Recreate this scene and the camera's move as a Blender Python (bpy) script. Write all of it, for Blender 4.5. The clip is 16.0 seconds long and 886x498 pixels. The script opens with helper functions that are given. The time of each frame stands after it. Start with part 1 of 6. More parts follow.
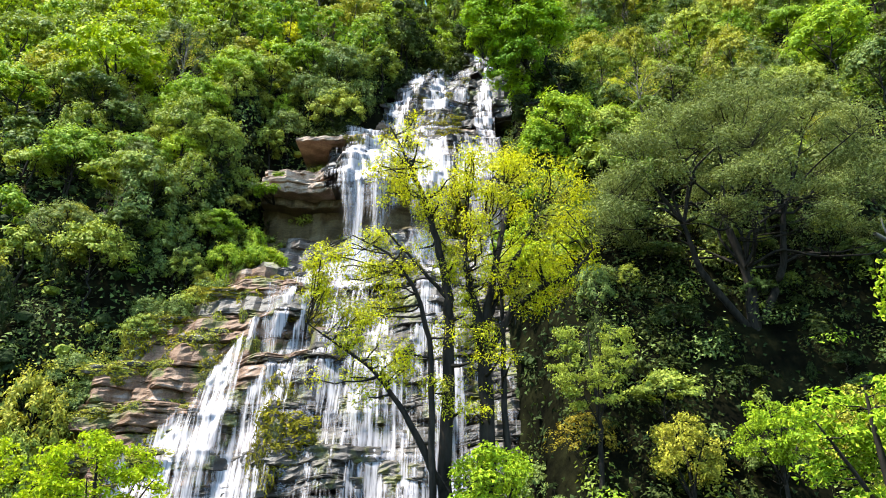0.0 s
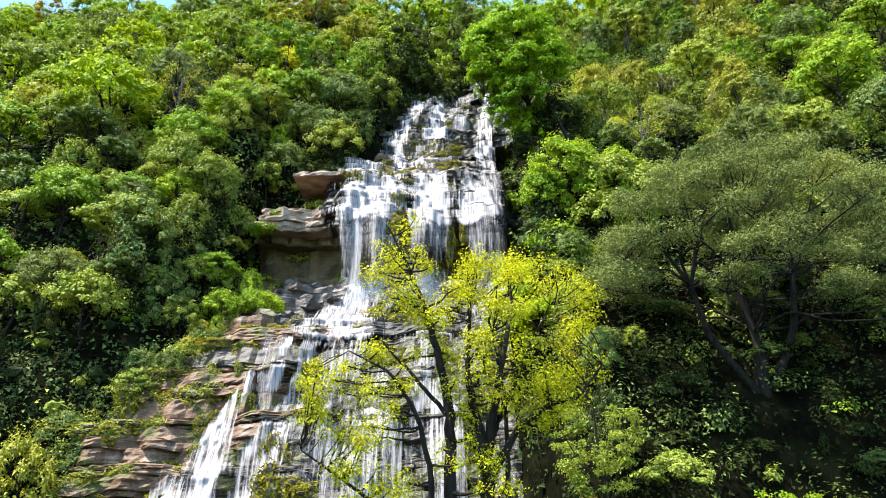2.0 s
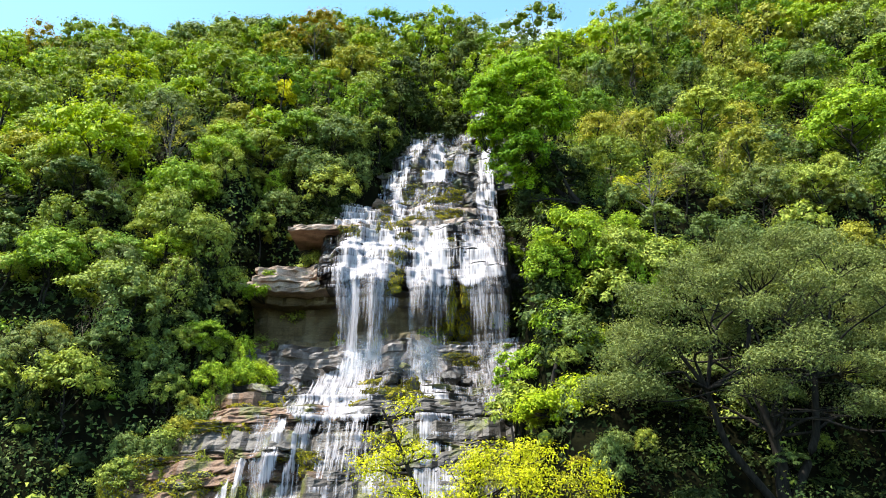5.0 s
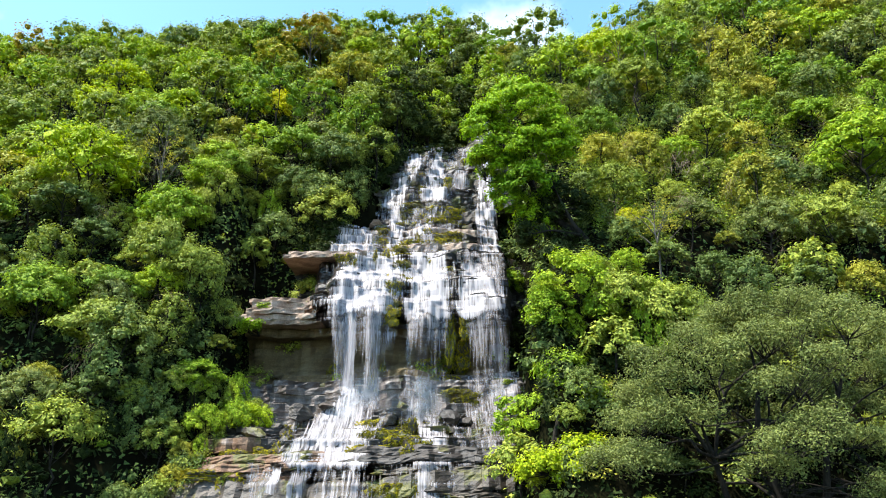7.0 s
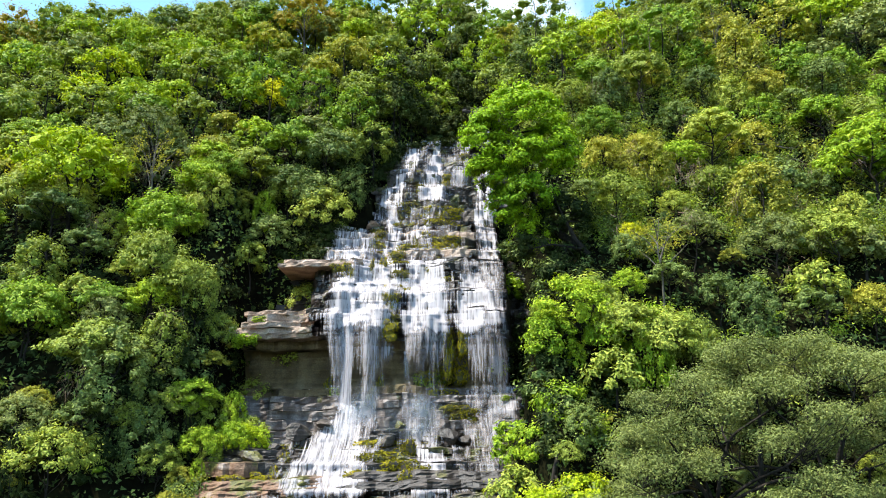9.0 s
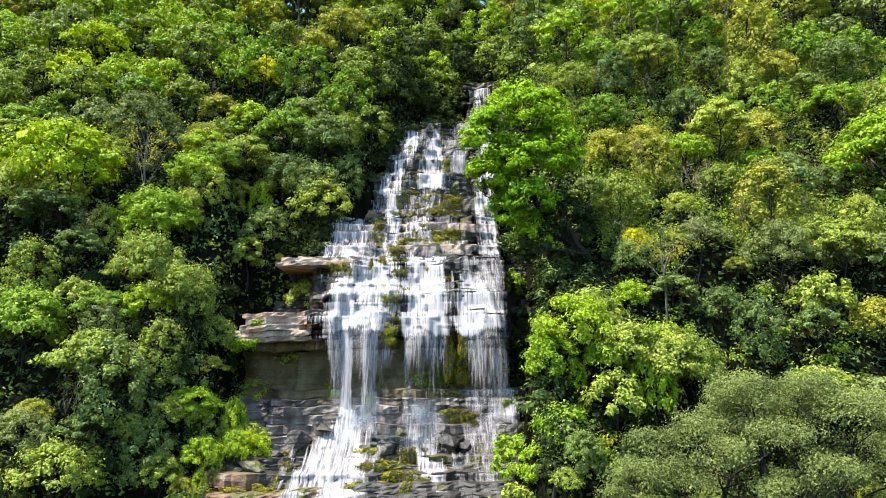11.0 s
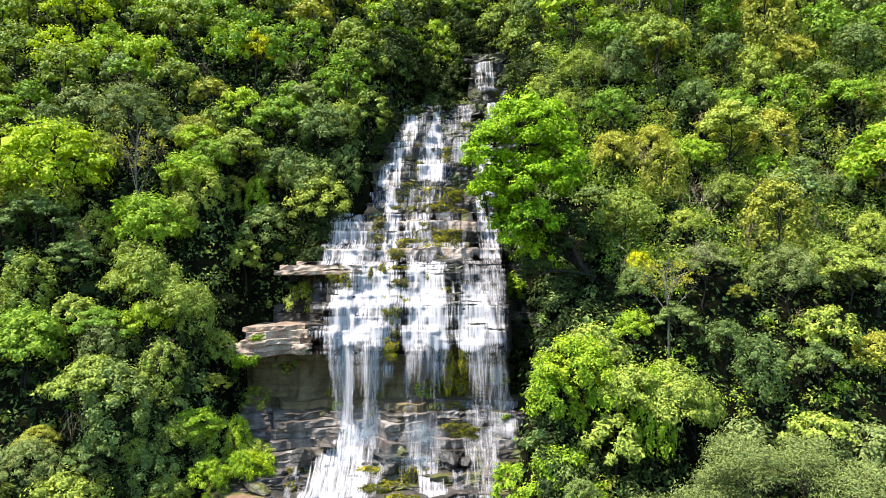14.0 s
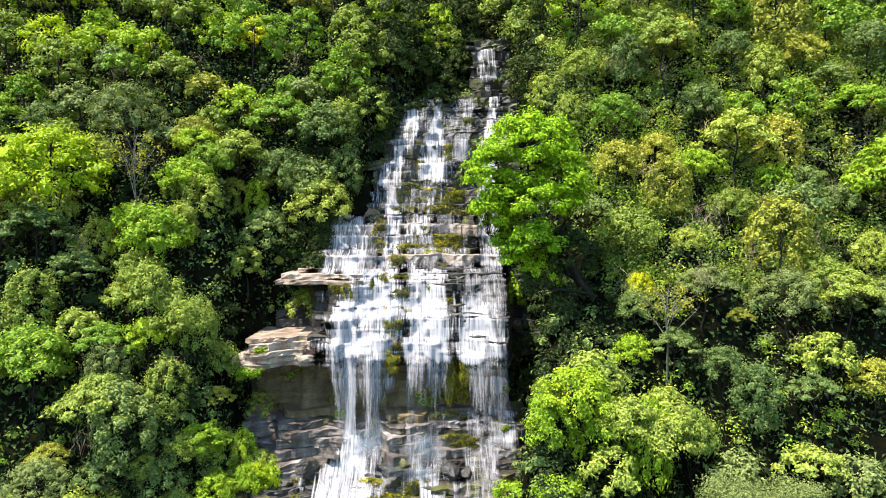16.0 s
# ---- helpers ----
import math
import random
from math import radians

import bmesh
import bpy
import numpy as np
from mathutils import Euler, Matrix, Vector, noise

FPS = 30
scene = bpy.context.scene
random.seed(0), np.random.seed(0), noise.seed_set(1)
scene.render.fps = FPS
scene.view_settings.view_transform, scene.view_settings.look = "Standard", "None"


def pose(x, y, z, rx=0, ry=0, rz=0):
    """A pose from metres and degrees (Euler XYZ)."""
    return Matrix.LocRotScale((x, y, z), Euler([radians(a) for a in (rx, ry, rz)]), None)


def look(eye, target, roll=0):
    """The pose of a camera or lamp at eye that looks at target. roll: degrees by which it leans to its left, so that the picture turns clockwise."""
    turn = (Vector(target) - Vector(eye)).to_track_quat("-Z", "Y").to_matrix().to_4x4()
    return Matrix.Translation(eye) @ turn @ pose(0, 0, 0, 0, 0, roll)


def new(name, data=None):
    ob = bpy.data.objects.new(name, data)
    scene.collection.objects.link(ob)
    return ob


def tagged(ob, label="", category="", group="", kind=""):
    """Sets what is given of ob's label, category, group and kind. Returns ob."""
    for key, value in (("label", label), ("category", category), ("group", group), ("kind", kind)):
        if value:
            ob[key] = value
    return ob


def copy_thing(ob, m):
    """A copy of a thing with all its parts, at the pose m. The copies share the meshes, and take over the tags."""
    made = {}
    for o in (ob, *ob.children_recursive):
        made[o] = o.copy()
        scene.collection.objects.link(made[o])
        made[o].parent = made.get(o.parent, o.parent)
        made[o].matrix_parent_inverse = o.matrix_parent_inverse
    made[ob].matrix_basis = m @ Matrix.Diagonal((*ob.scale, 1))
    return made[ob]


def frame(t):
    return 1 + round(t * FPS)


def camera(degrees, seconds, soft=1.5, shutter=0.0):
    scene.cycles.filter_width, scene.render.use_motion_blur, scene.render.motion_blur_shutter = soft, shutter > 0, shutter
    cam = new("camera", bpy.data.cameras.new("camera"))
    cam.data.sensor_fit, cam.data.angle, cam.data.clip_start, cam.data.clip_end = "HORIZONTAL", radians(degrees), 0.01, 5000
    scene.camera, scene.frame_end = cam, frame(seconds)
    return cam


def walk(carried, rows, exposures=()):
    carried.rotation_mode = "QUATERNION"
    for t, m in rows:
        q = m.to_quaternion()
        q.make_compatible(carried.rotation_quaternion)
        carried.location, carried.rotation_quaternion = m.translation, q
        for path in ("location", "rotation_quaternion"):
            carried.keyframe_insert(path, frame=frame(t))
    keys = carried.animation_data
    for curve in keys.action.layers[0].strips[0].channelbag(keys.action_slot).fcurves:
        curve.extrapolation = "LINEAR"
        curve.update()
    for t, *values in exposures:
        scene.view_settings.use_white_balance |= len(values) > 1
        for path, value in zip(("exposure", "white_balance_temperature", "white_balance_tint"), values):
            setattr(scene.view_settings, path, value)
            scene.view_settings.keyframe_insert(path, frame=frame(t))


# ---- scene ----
cam = camera(65.9, 16.0, soft=1.0)
METRES, EYE, TILT, LEAN, TURN = 40.0, 12.0, 20.0, 0.0, 0.0
ROWS = [
    (0.0, 0.0, 0.0, 0.0, -0.0, -0.0, 0.0),
    (0.5, -0.0005, 0.0073, 0.0226, -0.03, 0.03, 0.02),
    (1.0, -0.0003, 0.0145, 0.045, -0.03, 0.05, 0.03),
    (1.5, -0.0004, 0.0222, 0.0674, -0.04, 0.08, 0.05),
    (2.0, -0.0012, 0.03, 0.0903, -0.05, 0.11, 0.05),
    (2.5, -0.0017, 0.0377, 0.1128, -0.06, 0.14, 0.06),
    (3.0, -0.0021, 0.0462, 0.1355, -0.06, 0.16, 0.04),
    (3.5, -0.0021, 0.0564, 0.1584, -0.04, 0.17, 0.05),
    (4.0, -0.0017, 0.068, 0.1829, -0.03, 0.17, 0.07),
    (6.5, 0.0012, 0.1208, 0.3186, -0.04, -1.31, 0.17),
    (7.0, 0.0018, 0.1309, 0.3469, -0.06, -1.74, 0.19),
    (7.5, 0.0023, 0.141, 0.3753, -0.07, -2.19, 0.22),
    (8.0, 0.0031, 0.1509, 0.4045, -0.08, -2.98, 0.24),
    (8.5, 0.004, 0.1604, 0.4339, -0.1, -4.06, 0.26),
    (9.0, 0.0051, 0.17, 0.4646, -0.12, -5.28, 0.3),
    (11.5, 0.0066, 0.2246, 0.6231, -0.13, -11.38, 0.39),
    (12.0, 0.007, 0.2366, 0.6566, -0.11, -12.61, 0.39),
    (12.5, 0.0068, 0.2493, 0.6915, -0.13, -13.82, 0.42),
    (13.0, 0.0071, 0.2623, 0.7257, -0.13, -15.03, 0.43),
    (13.5, 0.0072, 0.2759, 0.7602, -0.12, -16.23, 0.43),
    (14.0, 0.0073, 0.2895, 0.7957, -0.12, -17.42, 0.45),
    (14.5, 0.0075, 0.3027, 0.8311, -0.09, -18.64, 0.42),
    (15.0, 0.0081, 0.3165, 0.8675, -0.06, -19.87, 0.42),
    (15.5, 0.0067, 0.3298, 0.9025, -0.09, -21.02, 0.4),
    (16.0, 0.0069, 0.3424, 0.9389, -0.06, -22.2, 0.39),
]
EXPOSURES = [(0.0, 1.58), (2.0, 1.53), (4.0, 1.42), (6.5, 1.32), (9.0, 1.31), (11.5, 1.38), (16.0, 1.40)]      # the camera opens and closes a little as the sky comes and goes
walk(cam, [(t, pose(0, 0, EYE, TILT, LEAN, TURN) @ pose(METRES * x, METRES * y, METRES * z, 90 + pitch, roll, yaw)) for t, x, y, z, yaw, pitch, roll in ROWS],
     exposures=EXPOSURES)

# ---- world, sun, exposure ----
SUN_ELEV, SUN_AZ = 65.0, 252.0      # degrees; azimuth clockwise from the way the camera faces
sun = new("sun", bpy.data.lights.new("sun", "SUN"))
sun.data.energy, sun.data.angle, sun.data.color = 5.0, radians(0.53), (1.0, 0.96, 0.88)
_e, _a = radians(SUN_ELEV), radians(SUN_AZ)
to_sun = Vector((math.sin(_a) * math.cos(_e), math.cos(_a) * math.cos(_e), math.sin(_e)))
sun.matrix_world = look((0, 0, 150), Vector((0, 0, 150)) - to_sun)

world = bpy.data.worlds.new("world")
scene.world = world
world.use_nodes = True
wn, wl = world.node_tree.nodes, world.node_tree.links
sky = wn.new("ShaderNodeTexSky")
sky.sky_type, sky.sun_disc = "NISHITA", False
sky.sun_elevation, sky.sun_rotation = _e, _a
sky.air_density, sky.dust_density, sky.ozone_density = 1.0, 0.6, 1.4
wco = wn.new("ShaderNodeTexCoord")
wnoise = wn.new("ShaderNodeTexNoise")
wnoise.inputs["Scale"].default_value, wnoise.inputs["Detail"].default_value = 2.6, 7.0
wramp = wn.new("ShaderNodeValToRGB")
wramp.color_ramp.elements[0].position, wramp.color_ramp.elements[1].position = 0.55, 0.70
wtint = wn.new("ShaderNodeMixRGB")
wtint.blend_type = "MULTIPLY"
wtint.inputs[0].default_value, wtint.inputs[2].default_value = 1.0, (1.36, 1.80, 1.90, 1)
wmix = wn.new("ShaderNodeMixRGB")
wmix.inputs[2].default_value = (9.4, 9.9, 10.4, 1)
wmap = wn.new("ShaderNodeMapping")
wmap.inputs["Rotation"].default_value = (0, 0, radians(9))
wl.new(wco.outputs["Generated"], wmap.inputs["Vector"])
wl.new(wmap.outputs["Vector"], wnoise.inputs["Vector"])
wl.new(wnoise.outputs["Fac"], wramp.inputs["Fac"])
wl.new(wramp.outputs["Color"], wmix.inputs[0])
wl.new(sky.outputs["Color"], wtint.inputs[1])
wl.new(wtint.outputs["Color"], wmix.inputs[1])
wl.new(wmix.outputs["Color"], wn["Background"].inputs["Color"])
wn["Background"].inputs["Strength"].default_value = 0.098


# ---- materials ----
def material(name):
    m = bpy.data.materials.new(name)
    m.use_nodes = True
    return m, m.node_tree.nodes, m.node_tree.links, m.node_tree.nodes["Principled BSDF"]


def ramp(nodes, stops):
    r = nodes.new("ShaderNodeValToRGB")
    while len(r.color_ramp.elements) < len(stops):
        r.color_ramp.elements.new(0.5)
    for e, (p, c) in zip(r.color_ramp.elements, stops):
        e.position, e.color = p, (*c, 1)
    return r


def noise_node(nodes, links, scale, detail, coords, stretch=(1, 1, 1)):
    mp = nodes.new("ShaderNodeMapping")
    mp.inputs["Scale"].default_value = stretch
    links.new(coords, mp.inputs["Vector"])
    n = nodes.new("ShaderNodeTexNoise")
    n.inputs["Scale"].default_value, n.inputs["Detail"].default_value = scale, detail
    links.new(mp.outputs["Vector"], n.inputs["Vector"])
    return n


def leaf_material(name, dark, mid, light, translucent=0.4, rough=0.6, gloss=0.14):
    """Leaves: hue varies from plant to plant and from leaf to leaf, with light passing through."""
    dark, mid, light = ((c[0] * 1.18, c[1], c[2] * 1.42 + 0.002) for c in (dark, mid, light))
    m, n, l, p = material(name)
    geo, info = n.new("ShaderNodeNewGeometry"), n.new("ShaderNodeObjectInfo")
    patch = noise_node(n, l, 0.55, 3, geo.outputs["Position"])
    a = n.new("ShaderNodeMath"); a.operation = "MULTIPLY_ADD"
    a.inputs[1].default_value, a.inputs[2].default_value = 0.46, -0.10
    l.new(geo.outputs["Random Per Island"], a.inputs[0])
    b = n.new("ShaderNodeMath"); b.operation = "MULTIPLY_ADD"; b.inputs[1].default_value = 0.40
    l.new(info.outputs["Random"], b.inputs[0]); l.new(a.outputs[0], b.inputs[2])
    c = n.new("ShaderNodeMath"); c.operation = "MULTIPLY_ADD"; c.inputs[1].default_value = 0.4
    l.new(patch.outputs["Fac"], c.inputs[0]); l.new(b.outputs[0], c.inputs[2])
    r = ramp(n, [(0.08, dark), (0.5, mid), (0.95, light)])
    l.new(c.outputs[0], r.inputs["Fac"])
    small = noise_node(n, l, 7.5, 2, geo.outputs["Position"])      # single leaves within a spray
    tone = ramp(n, [(0.34, (0.46, 0.47, 0.42)), (0.5, (1.0, 1.0, 0.95)), (0.66, (1.32, 1.32, 1.05))])
    l.new(small.outputs["Fac"], tone.inputs["Fac"])
    leafy = n.new("ShaderNodeMixRGB"); leafy.blend_type = "MULTIPLY"; leafy.inputs[0].default_value = 1
    l.new(r.outputs["Color"], leafy.inputs[1]); l.new(tone.outputs["Color"], leafy.inputs[2])
    r = leafy
    bump = n.new("ShaderNodeBump"); bump.inputs["Distance"].default_value, bump.inputs["Strength"].default_value = 0.12, 0.6
    l.new(small.outputs["Fac"], bump.inputs["Height"]); l.new(bump.outputs["Normal"], p.inputs["Normal"])
    l.new(r.outputs["Color"], p.inputs["Base Color"])
    p.inputs["Roughness"].default_value = rough
    p.inputs["Specular IOR Level"].default_value = gloss
    t = n.new("ShaderNodeBsdfTranslucent")
    g = n.new("ShaderNodeMixRGB"); g.blend_type = "MULTIPLY"; g.inputs[0].default_value = 1
    g.inputs[2].default_value = (1.0, 1.0, 0.45, 1)
    l.new(r.outputs["Color"], g.inputs[1]); l.new(g.outputs["Color"], t.inputs["Color"])
    mix = n.new("ShaderNodeMixShader"); mix.inputs[0].default_value = translucent * 0.62
    l.new(p.outputs[0], mix.inputs[1]); l.new(t.outputs[0], mix.inputs[2])
    l.new(mix.outputs[0], n["Material Output"].inputs["Surface"])
    return m


def bark_material(name, dark, light, scale=6.0):
    m, n, l, p = material(name)
    geo = n.new("ShaderNodeNewGeometry")
    big = noise_node(n, l, scale, 6, geo.outputs["Position"], (1, 1, 0.25))
    r = ramp(n, [(0.3, dark), (0.7, light)])
    l.new(big.outputs["Fac"], r.inputs["Fac"]); l.new(r.outputs["Color"], p.inputs["Base Color"])
    bump = n.new("ShaderNodeBump"); bump.inputs["Distance"].default_value = 0.04
    l.new(big.outputs["Fac"], bump.inputs["Height"]); l.new(bump.outputs["Normal"], p.inputs["Normal"])
    p.inputs["Roughness"].default_value = 0.9
    p.inputs["Specular IOR Level"].default_value = 0.1
    return m


def rock_material(name, tints, wet, moss=0.0):
    """Bedded rock: thin level bands, stains that run down it, grain, and a wet gloss."""
    m, n, l, p = material(name)
    geo, info = n.new("ShaderNodeNewGeometry"), n.new("ShaderNodeObjectInfo")
    bands = noise_node(n, l, 1.0, 6, geo.outputs["Position"], (0.22, 0.22, 3.4))
    stains = noise_node(n, l, 0.9, 5, geo.outputs["Position"], (1.0, 1.0, 0.3))
    grain = noise_node(n, l, 9.0, 6, geo.outputs["Position"])
    s = n.new("ShaderNodeMath"); s.operation = "MULTIPLY_ADD"; s.inputs[1].default_value = 0.36
    l.new(bands.outputs["Fac"], s.inputs[0])
    s2 = n.new("ShaderNodeMath"); s2.operation = "MULTIPLY_ADD"; s2.inputs[1].default_value = 0.55
    l.new(stains.outputs["Fac"], s2.inputs[0])
    s3 = n.new("ShaderNodeMath"); s3.operation = "MULTIPLY_ADD"; s3.inputs[1].default_value = 0.10; s3.inputs[2].default_value = 0.0
    l.new(info.outputs["Random"], s3.inputs[0]); l.new(s3.outputs[0], s2.inputs[2]); l.new(s2.outputs[0], s.inputs[2])
    r = ramp(n, list(zip((0.3, 0.45, 0.58, 0.72), tints)))
    l.new(s.outputs[0], r.inputs["Fac"])
    gm = n.new("ShaderNodeMixRGB"); gm.blend_type = "MULTIPLY"; gm.inputs[0].default_value = 0.7
    gr = ramp(n, [(0.35, (0.45, 0.45, 0.45)), (0.65, (1, 1, 1))])
    l.new(grain.outputs["Fac"], gr.inputs["Fac"]); l.new(r.outputs["Color"], gm.inputs[1]); l.new(gr.outputs["Color"], gm.inputs[2])
    growth = noise_node(n, l, 0.55, 5, geo.outputs["Position"], (1.0, 1.0, 0.8))
    gk = n.new("ShaderNodeMapRange"); gk.inputs["From Min"].default_value, gk.inputs["From Max"].default_value = 0.72 - 0.3 * moss, 0.80 - 0.3 * moss
    l.new(growth.outputs["Fac"], gk.inputs["Value"])
    gc = ramp(n, [(0.3, (0.025, 0.028, 0.004)), (0.55, (0.085, 0.082, 0.008)), (0.75, (0.16, 0.13, 0.014))])
    l.new(grain.outputs["Fac"], gc.inputs["Fac"])
    gx = n.new("ShaderNodeMixRGB"); l.new(gk.outputs["Result"], gx.inputs[0]); l.new(gm.outputs["Color"], gx.inputs[1]); l.new(gc.outputs["Color"], gx.inputs[2])
    l.new(gx.outputs["Color"], p.inputs["Base Color"])
    rr = n.new("ShaderNodeMapRange"); rr.inputs["To Min"].default_value = wet; rr.inputs["To Max"].default_value = min(1.0, wet + 0.45)
    l.new(stains.outputs["Fac"], rr.inputs["Value"]); l.new(rr.outputs["Result"], p.inputs["Roughness"])
    b1 = n.new("ShaderNodeBump"); b1.inputs["Distance"].default_value = 0.16; b1.inputs["Strength"].default_value = 0.7
    l.new(bands.outputs["Fac"], b1.inputs["Height"])
    b2 = n.new("ShaderNodeBump"); b2.inputs["Distance"].default_value = 0.06
    l.new(grain.outputs["Fac"], b2.inputs["Height"]); l.new(b1.outputs["Normal"], b2.inputs["Normal"])
    l.new(b2.outputs["Normal"], p.inputs["Normal"])
    return m


def soil_material():
    m, n, l, p = material("forest_soil")
    geo = n.new("ShaderNodeNewGeometry")
    a = noise_node(n, l, 0.6, 8, geo.outputs["Position"])
    # Soil tinted near black, so gaps between plants read as shade.
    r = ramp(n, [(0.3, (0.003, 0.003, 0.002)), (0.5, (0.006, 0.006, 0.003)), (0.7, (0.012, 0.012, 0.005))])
    l.new(a.outputs["Fac"], r.inputs["Fac"]); l.new(r.outputs["Color"], p.inputs["Base Color"])
    p.inputs["Roughness"].default_value = 1
    p.inputs["Specular IOR Level"].default_value = 0.0
    b = n.new("ShaderNodeBump"); b.inputs["Distance"].default_value = 0.4
    l.new(a.outputs["Fac"], b.inputs["Height"]); l.new(b.outputs["Normal"], p.inputs["Normal"])
    return m


def water_material(name, gain, across=5.0, white=0.55, torn=0.8, soft=0.85):
    """Falling water: white threads along the fall, torn open towards a stream's edges and where it thins."""
    m, n, l, p = material(name)
    uv, edge = n.new("ShaderNodeUVMap"), n.new("ShaderNodeUVMap")
    uv.uv_map, edge.uv_map = "flow", "edge"
    amount = n.new("ShaderNodeSeparateXYZ"); l.new(edge.outputs["UV"], amount.inputs[0])
    fine = noise_node(n, l, across, 4, uv.outputs["UV"], (1, 0.05, 1))
    thread = noise_node(n, l, across * 3.2, 3, uv.outputs["UV"], (1, 0.03, 1))
    broad = noise_node(n, l, 0.9, 4, uv.outputs["UV"], (1, 0.5, 1))

    def madd(x, k, c):
        q = n.new("ShaderNodeMath"); q.operation = "MULTIPLY_ADD"
        l.new(x, q.inputs[0]); q.inputs[1].default_value = k
        if isinstance(c, float):
            q.inputs[2].default_value = c
        else:
            l.new(c, q.inputs[2])
        return q.outputs[0]
    total = madd(fine.outputs["Fac"], 2.1, madd(thread.outputs["Fac"], 1.2, madd(broad.outputs["Fac"], torn, madd(amount.outputs["X"], 1.3, -2.45 - 0.5 * torn + gain))))
    k = n.new("ShaderNodeMapRange"); k.inputs["From Min"].default_value, k.inputs["From Max"].default_value = 0.10, soft
    l.new(total, k.inputs["Value"])
    tone = ramp(n, [(0.3, (white * 0.78, white * 0.73, white * 0.75)), (0.62, (white, white * 0.925, white * 0.935))])
    l.new(fine.outputs["Fac"], tone.inputs["Fac"])
    l.new(tone.outputs["Color"], p.inputs["Base Color"])
    p.inputs["Roughness"].default_value = 0.5
    bump = n.new("ShaderNodeBump"); bump.inputs["Distance"].default_value = 0.10; bump.inputs["Strength"].default_value = 0.8
    l.new(fine.outputs["Fac"], bump.inputs["Height"])
    lift = n.new("ShaderNodeVectorMath"); lift.operation = "ADD"; lift.inputs[1].default_value = (0, 0, 0.22)      # drops scatter the light from above however the sheet hangs
    l.new(bump.outputs["Normal"], lift.inputs[0])
    unit = n.new("ShaderNodeVectorMath"); unit.operation = "NORMALIZE"
    l.new(lift.outputs[0], unit.inputs[0]); l.new(unit.outputs[0], p.inputs["Normal"])
    tl = n.new("ShaderNodeBsdfTranslucent"); l.new(tone.outputs["Color"], tl.inputs["Color"])
    half = n.new("ShaderNodeMixShader"); half.inputs[0].default_value = 0.4
    l.new(p.outputs[0], half.inputs[1]); l.new(tl.outputs[0], half.inputs[2])
    tr = n.new("ShaderNodeBsdfTransparent")
    mix = n.new("ShaderNodeMixShader")
    l.new(k.outputs["Result"], mix.inputs[0]); l.new(tr.outputs[0], mix.inputs[1]); l.new(half.outputs[0], mix.inputs[2])
    l.new(mix.outputs[0], n["Material Output"].inputs["Surface"])
    return m


LEAF = {
    "bright": leaf_material("leaf_bright", (0.095, 0.20, 0.008), (0.20, 0.355, 0.012), (0.36, 0.50, 0.018), 0.45),
    "emerald": leaf_material("leaf_emerald", (0.07, 0.16, 0.010), (0.16, 0.30, 0.018), (0.30, 0.44, 0.026), 0.45),
    "lime": leaf_material("leaf_lime", (0.18, 0.30, 0.005), (0.31, 0.46, 0.007), (0.45, 0.58, 0.010), 0.5),
    "mid": leaf_material("leaf_mid", (0.100, 0.165, 0.018), (0.22, 0.315, 0.034), (0.36, 0.45, 0.050), 0.42),
    "dark": leaf_material("leaf_dark", (0.052, 0.098, 0.018), (0.112, 0.185, 0.034), (0.21, 0.30, 0.054), 0.38),
    "grey": leaf_material("leaf_grey", (0.078, 0.114, 0.023), (0.146, 0.204, 0.042), (0.23, 0.305, 0.068), 0.35, 0.65, 0.12),
    "yellow": leaf_material("leaf_yellow", (0.26, 0.32, 0.004), (0.46, 0.54, 0.006), (0.64, 0.68, 0.012), 0.5),
    "fresh": leaf_material("leaf_fresh", (0.07, 0.19, 0.003), (0.18, 0.36, 0.004), (0.35, 0.55, 0.007), 0.45),
    "straw": leaf_material("leaf_straw", (0.09, 0.075, 0.04), (0.20, 0.17, 0.09), (0.34, 0.30, 0.18), 0.2),
    # Near-black leaf colour that stands in for shade on ordinary foliage.
    "deep": leaf_material("leaf_deep_shade", (0.012, 0.024, 0.005), (0.028, 0.050, 0.009), (0.068, 0.096, 0.016), 0.3, 0.7, 0.06),
    "gold": leaf_material("leaf_gold", (0.16, 0.15, 0.012), (0.30, 0.27, 0.016), (0.42, 0.32, 0.025), 0.4),
    "olive": leaf_material("leaf_olive", (0.14, 0.17, 0.018), (0.27, 0.32, 0.028), (0.43, 0.45, 0.046), 0.4),
    "moss": leaf_material("leaf_moss", (0.05, 0.056, 0.003), (0.15, 0.155, 0.004), (0.30, 0.285, 0.006), 0.3, 0.8),
}
BARK = bark_material("bark", (0.009, 0.008, 0.006), (0.034, 0.028, 0.022))
PALE_BARK = bark_material("bark_pale", (0.06, 0.052, 0.042), (0.17, 0.15, 0.12))
ROCK_DRY = rock_material("rock_dry", [(0.020, 0.012, 0.007), (0.125, 0.058, 0.026), (0.22, 0.128, 0.074), (0.52, 0.44, 0.39)], 0.5, 0.74)
ROCK_WET = rock_material("rock_wet", [(0.008, 0.007, 0.006), (0.024, 0.019, 0.015), (0.060, 0.047, 0.037), (0.20, 0.165, 0.135)], 0.36, 0.34)
ROCK_MOSSY = rock_material("rock_mossy", [(0.010, 0.008, 0.006), (0.028, 0.021, 0.014), (0.070, 0.054, 0.039), (0.22, 0.18, 0.145)], 0.35, 0.66)
ROCK_PALE = rock_material("rock_pale", [(0.10, 0.066, 0.044), (0.27, 0.18, 0.122), (0.46, 0.345, 0.26), (0.60, 0.50, 0.42)], 0.55, 0.2)
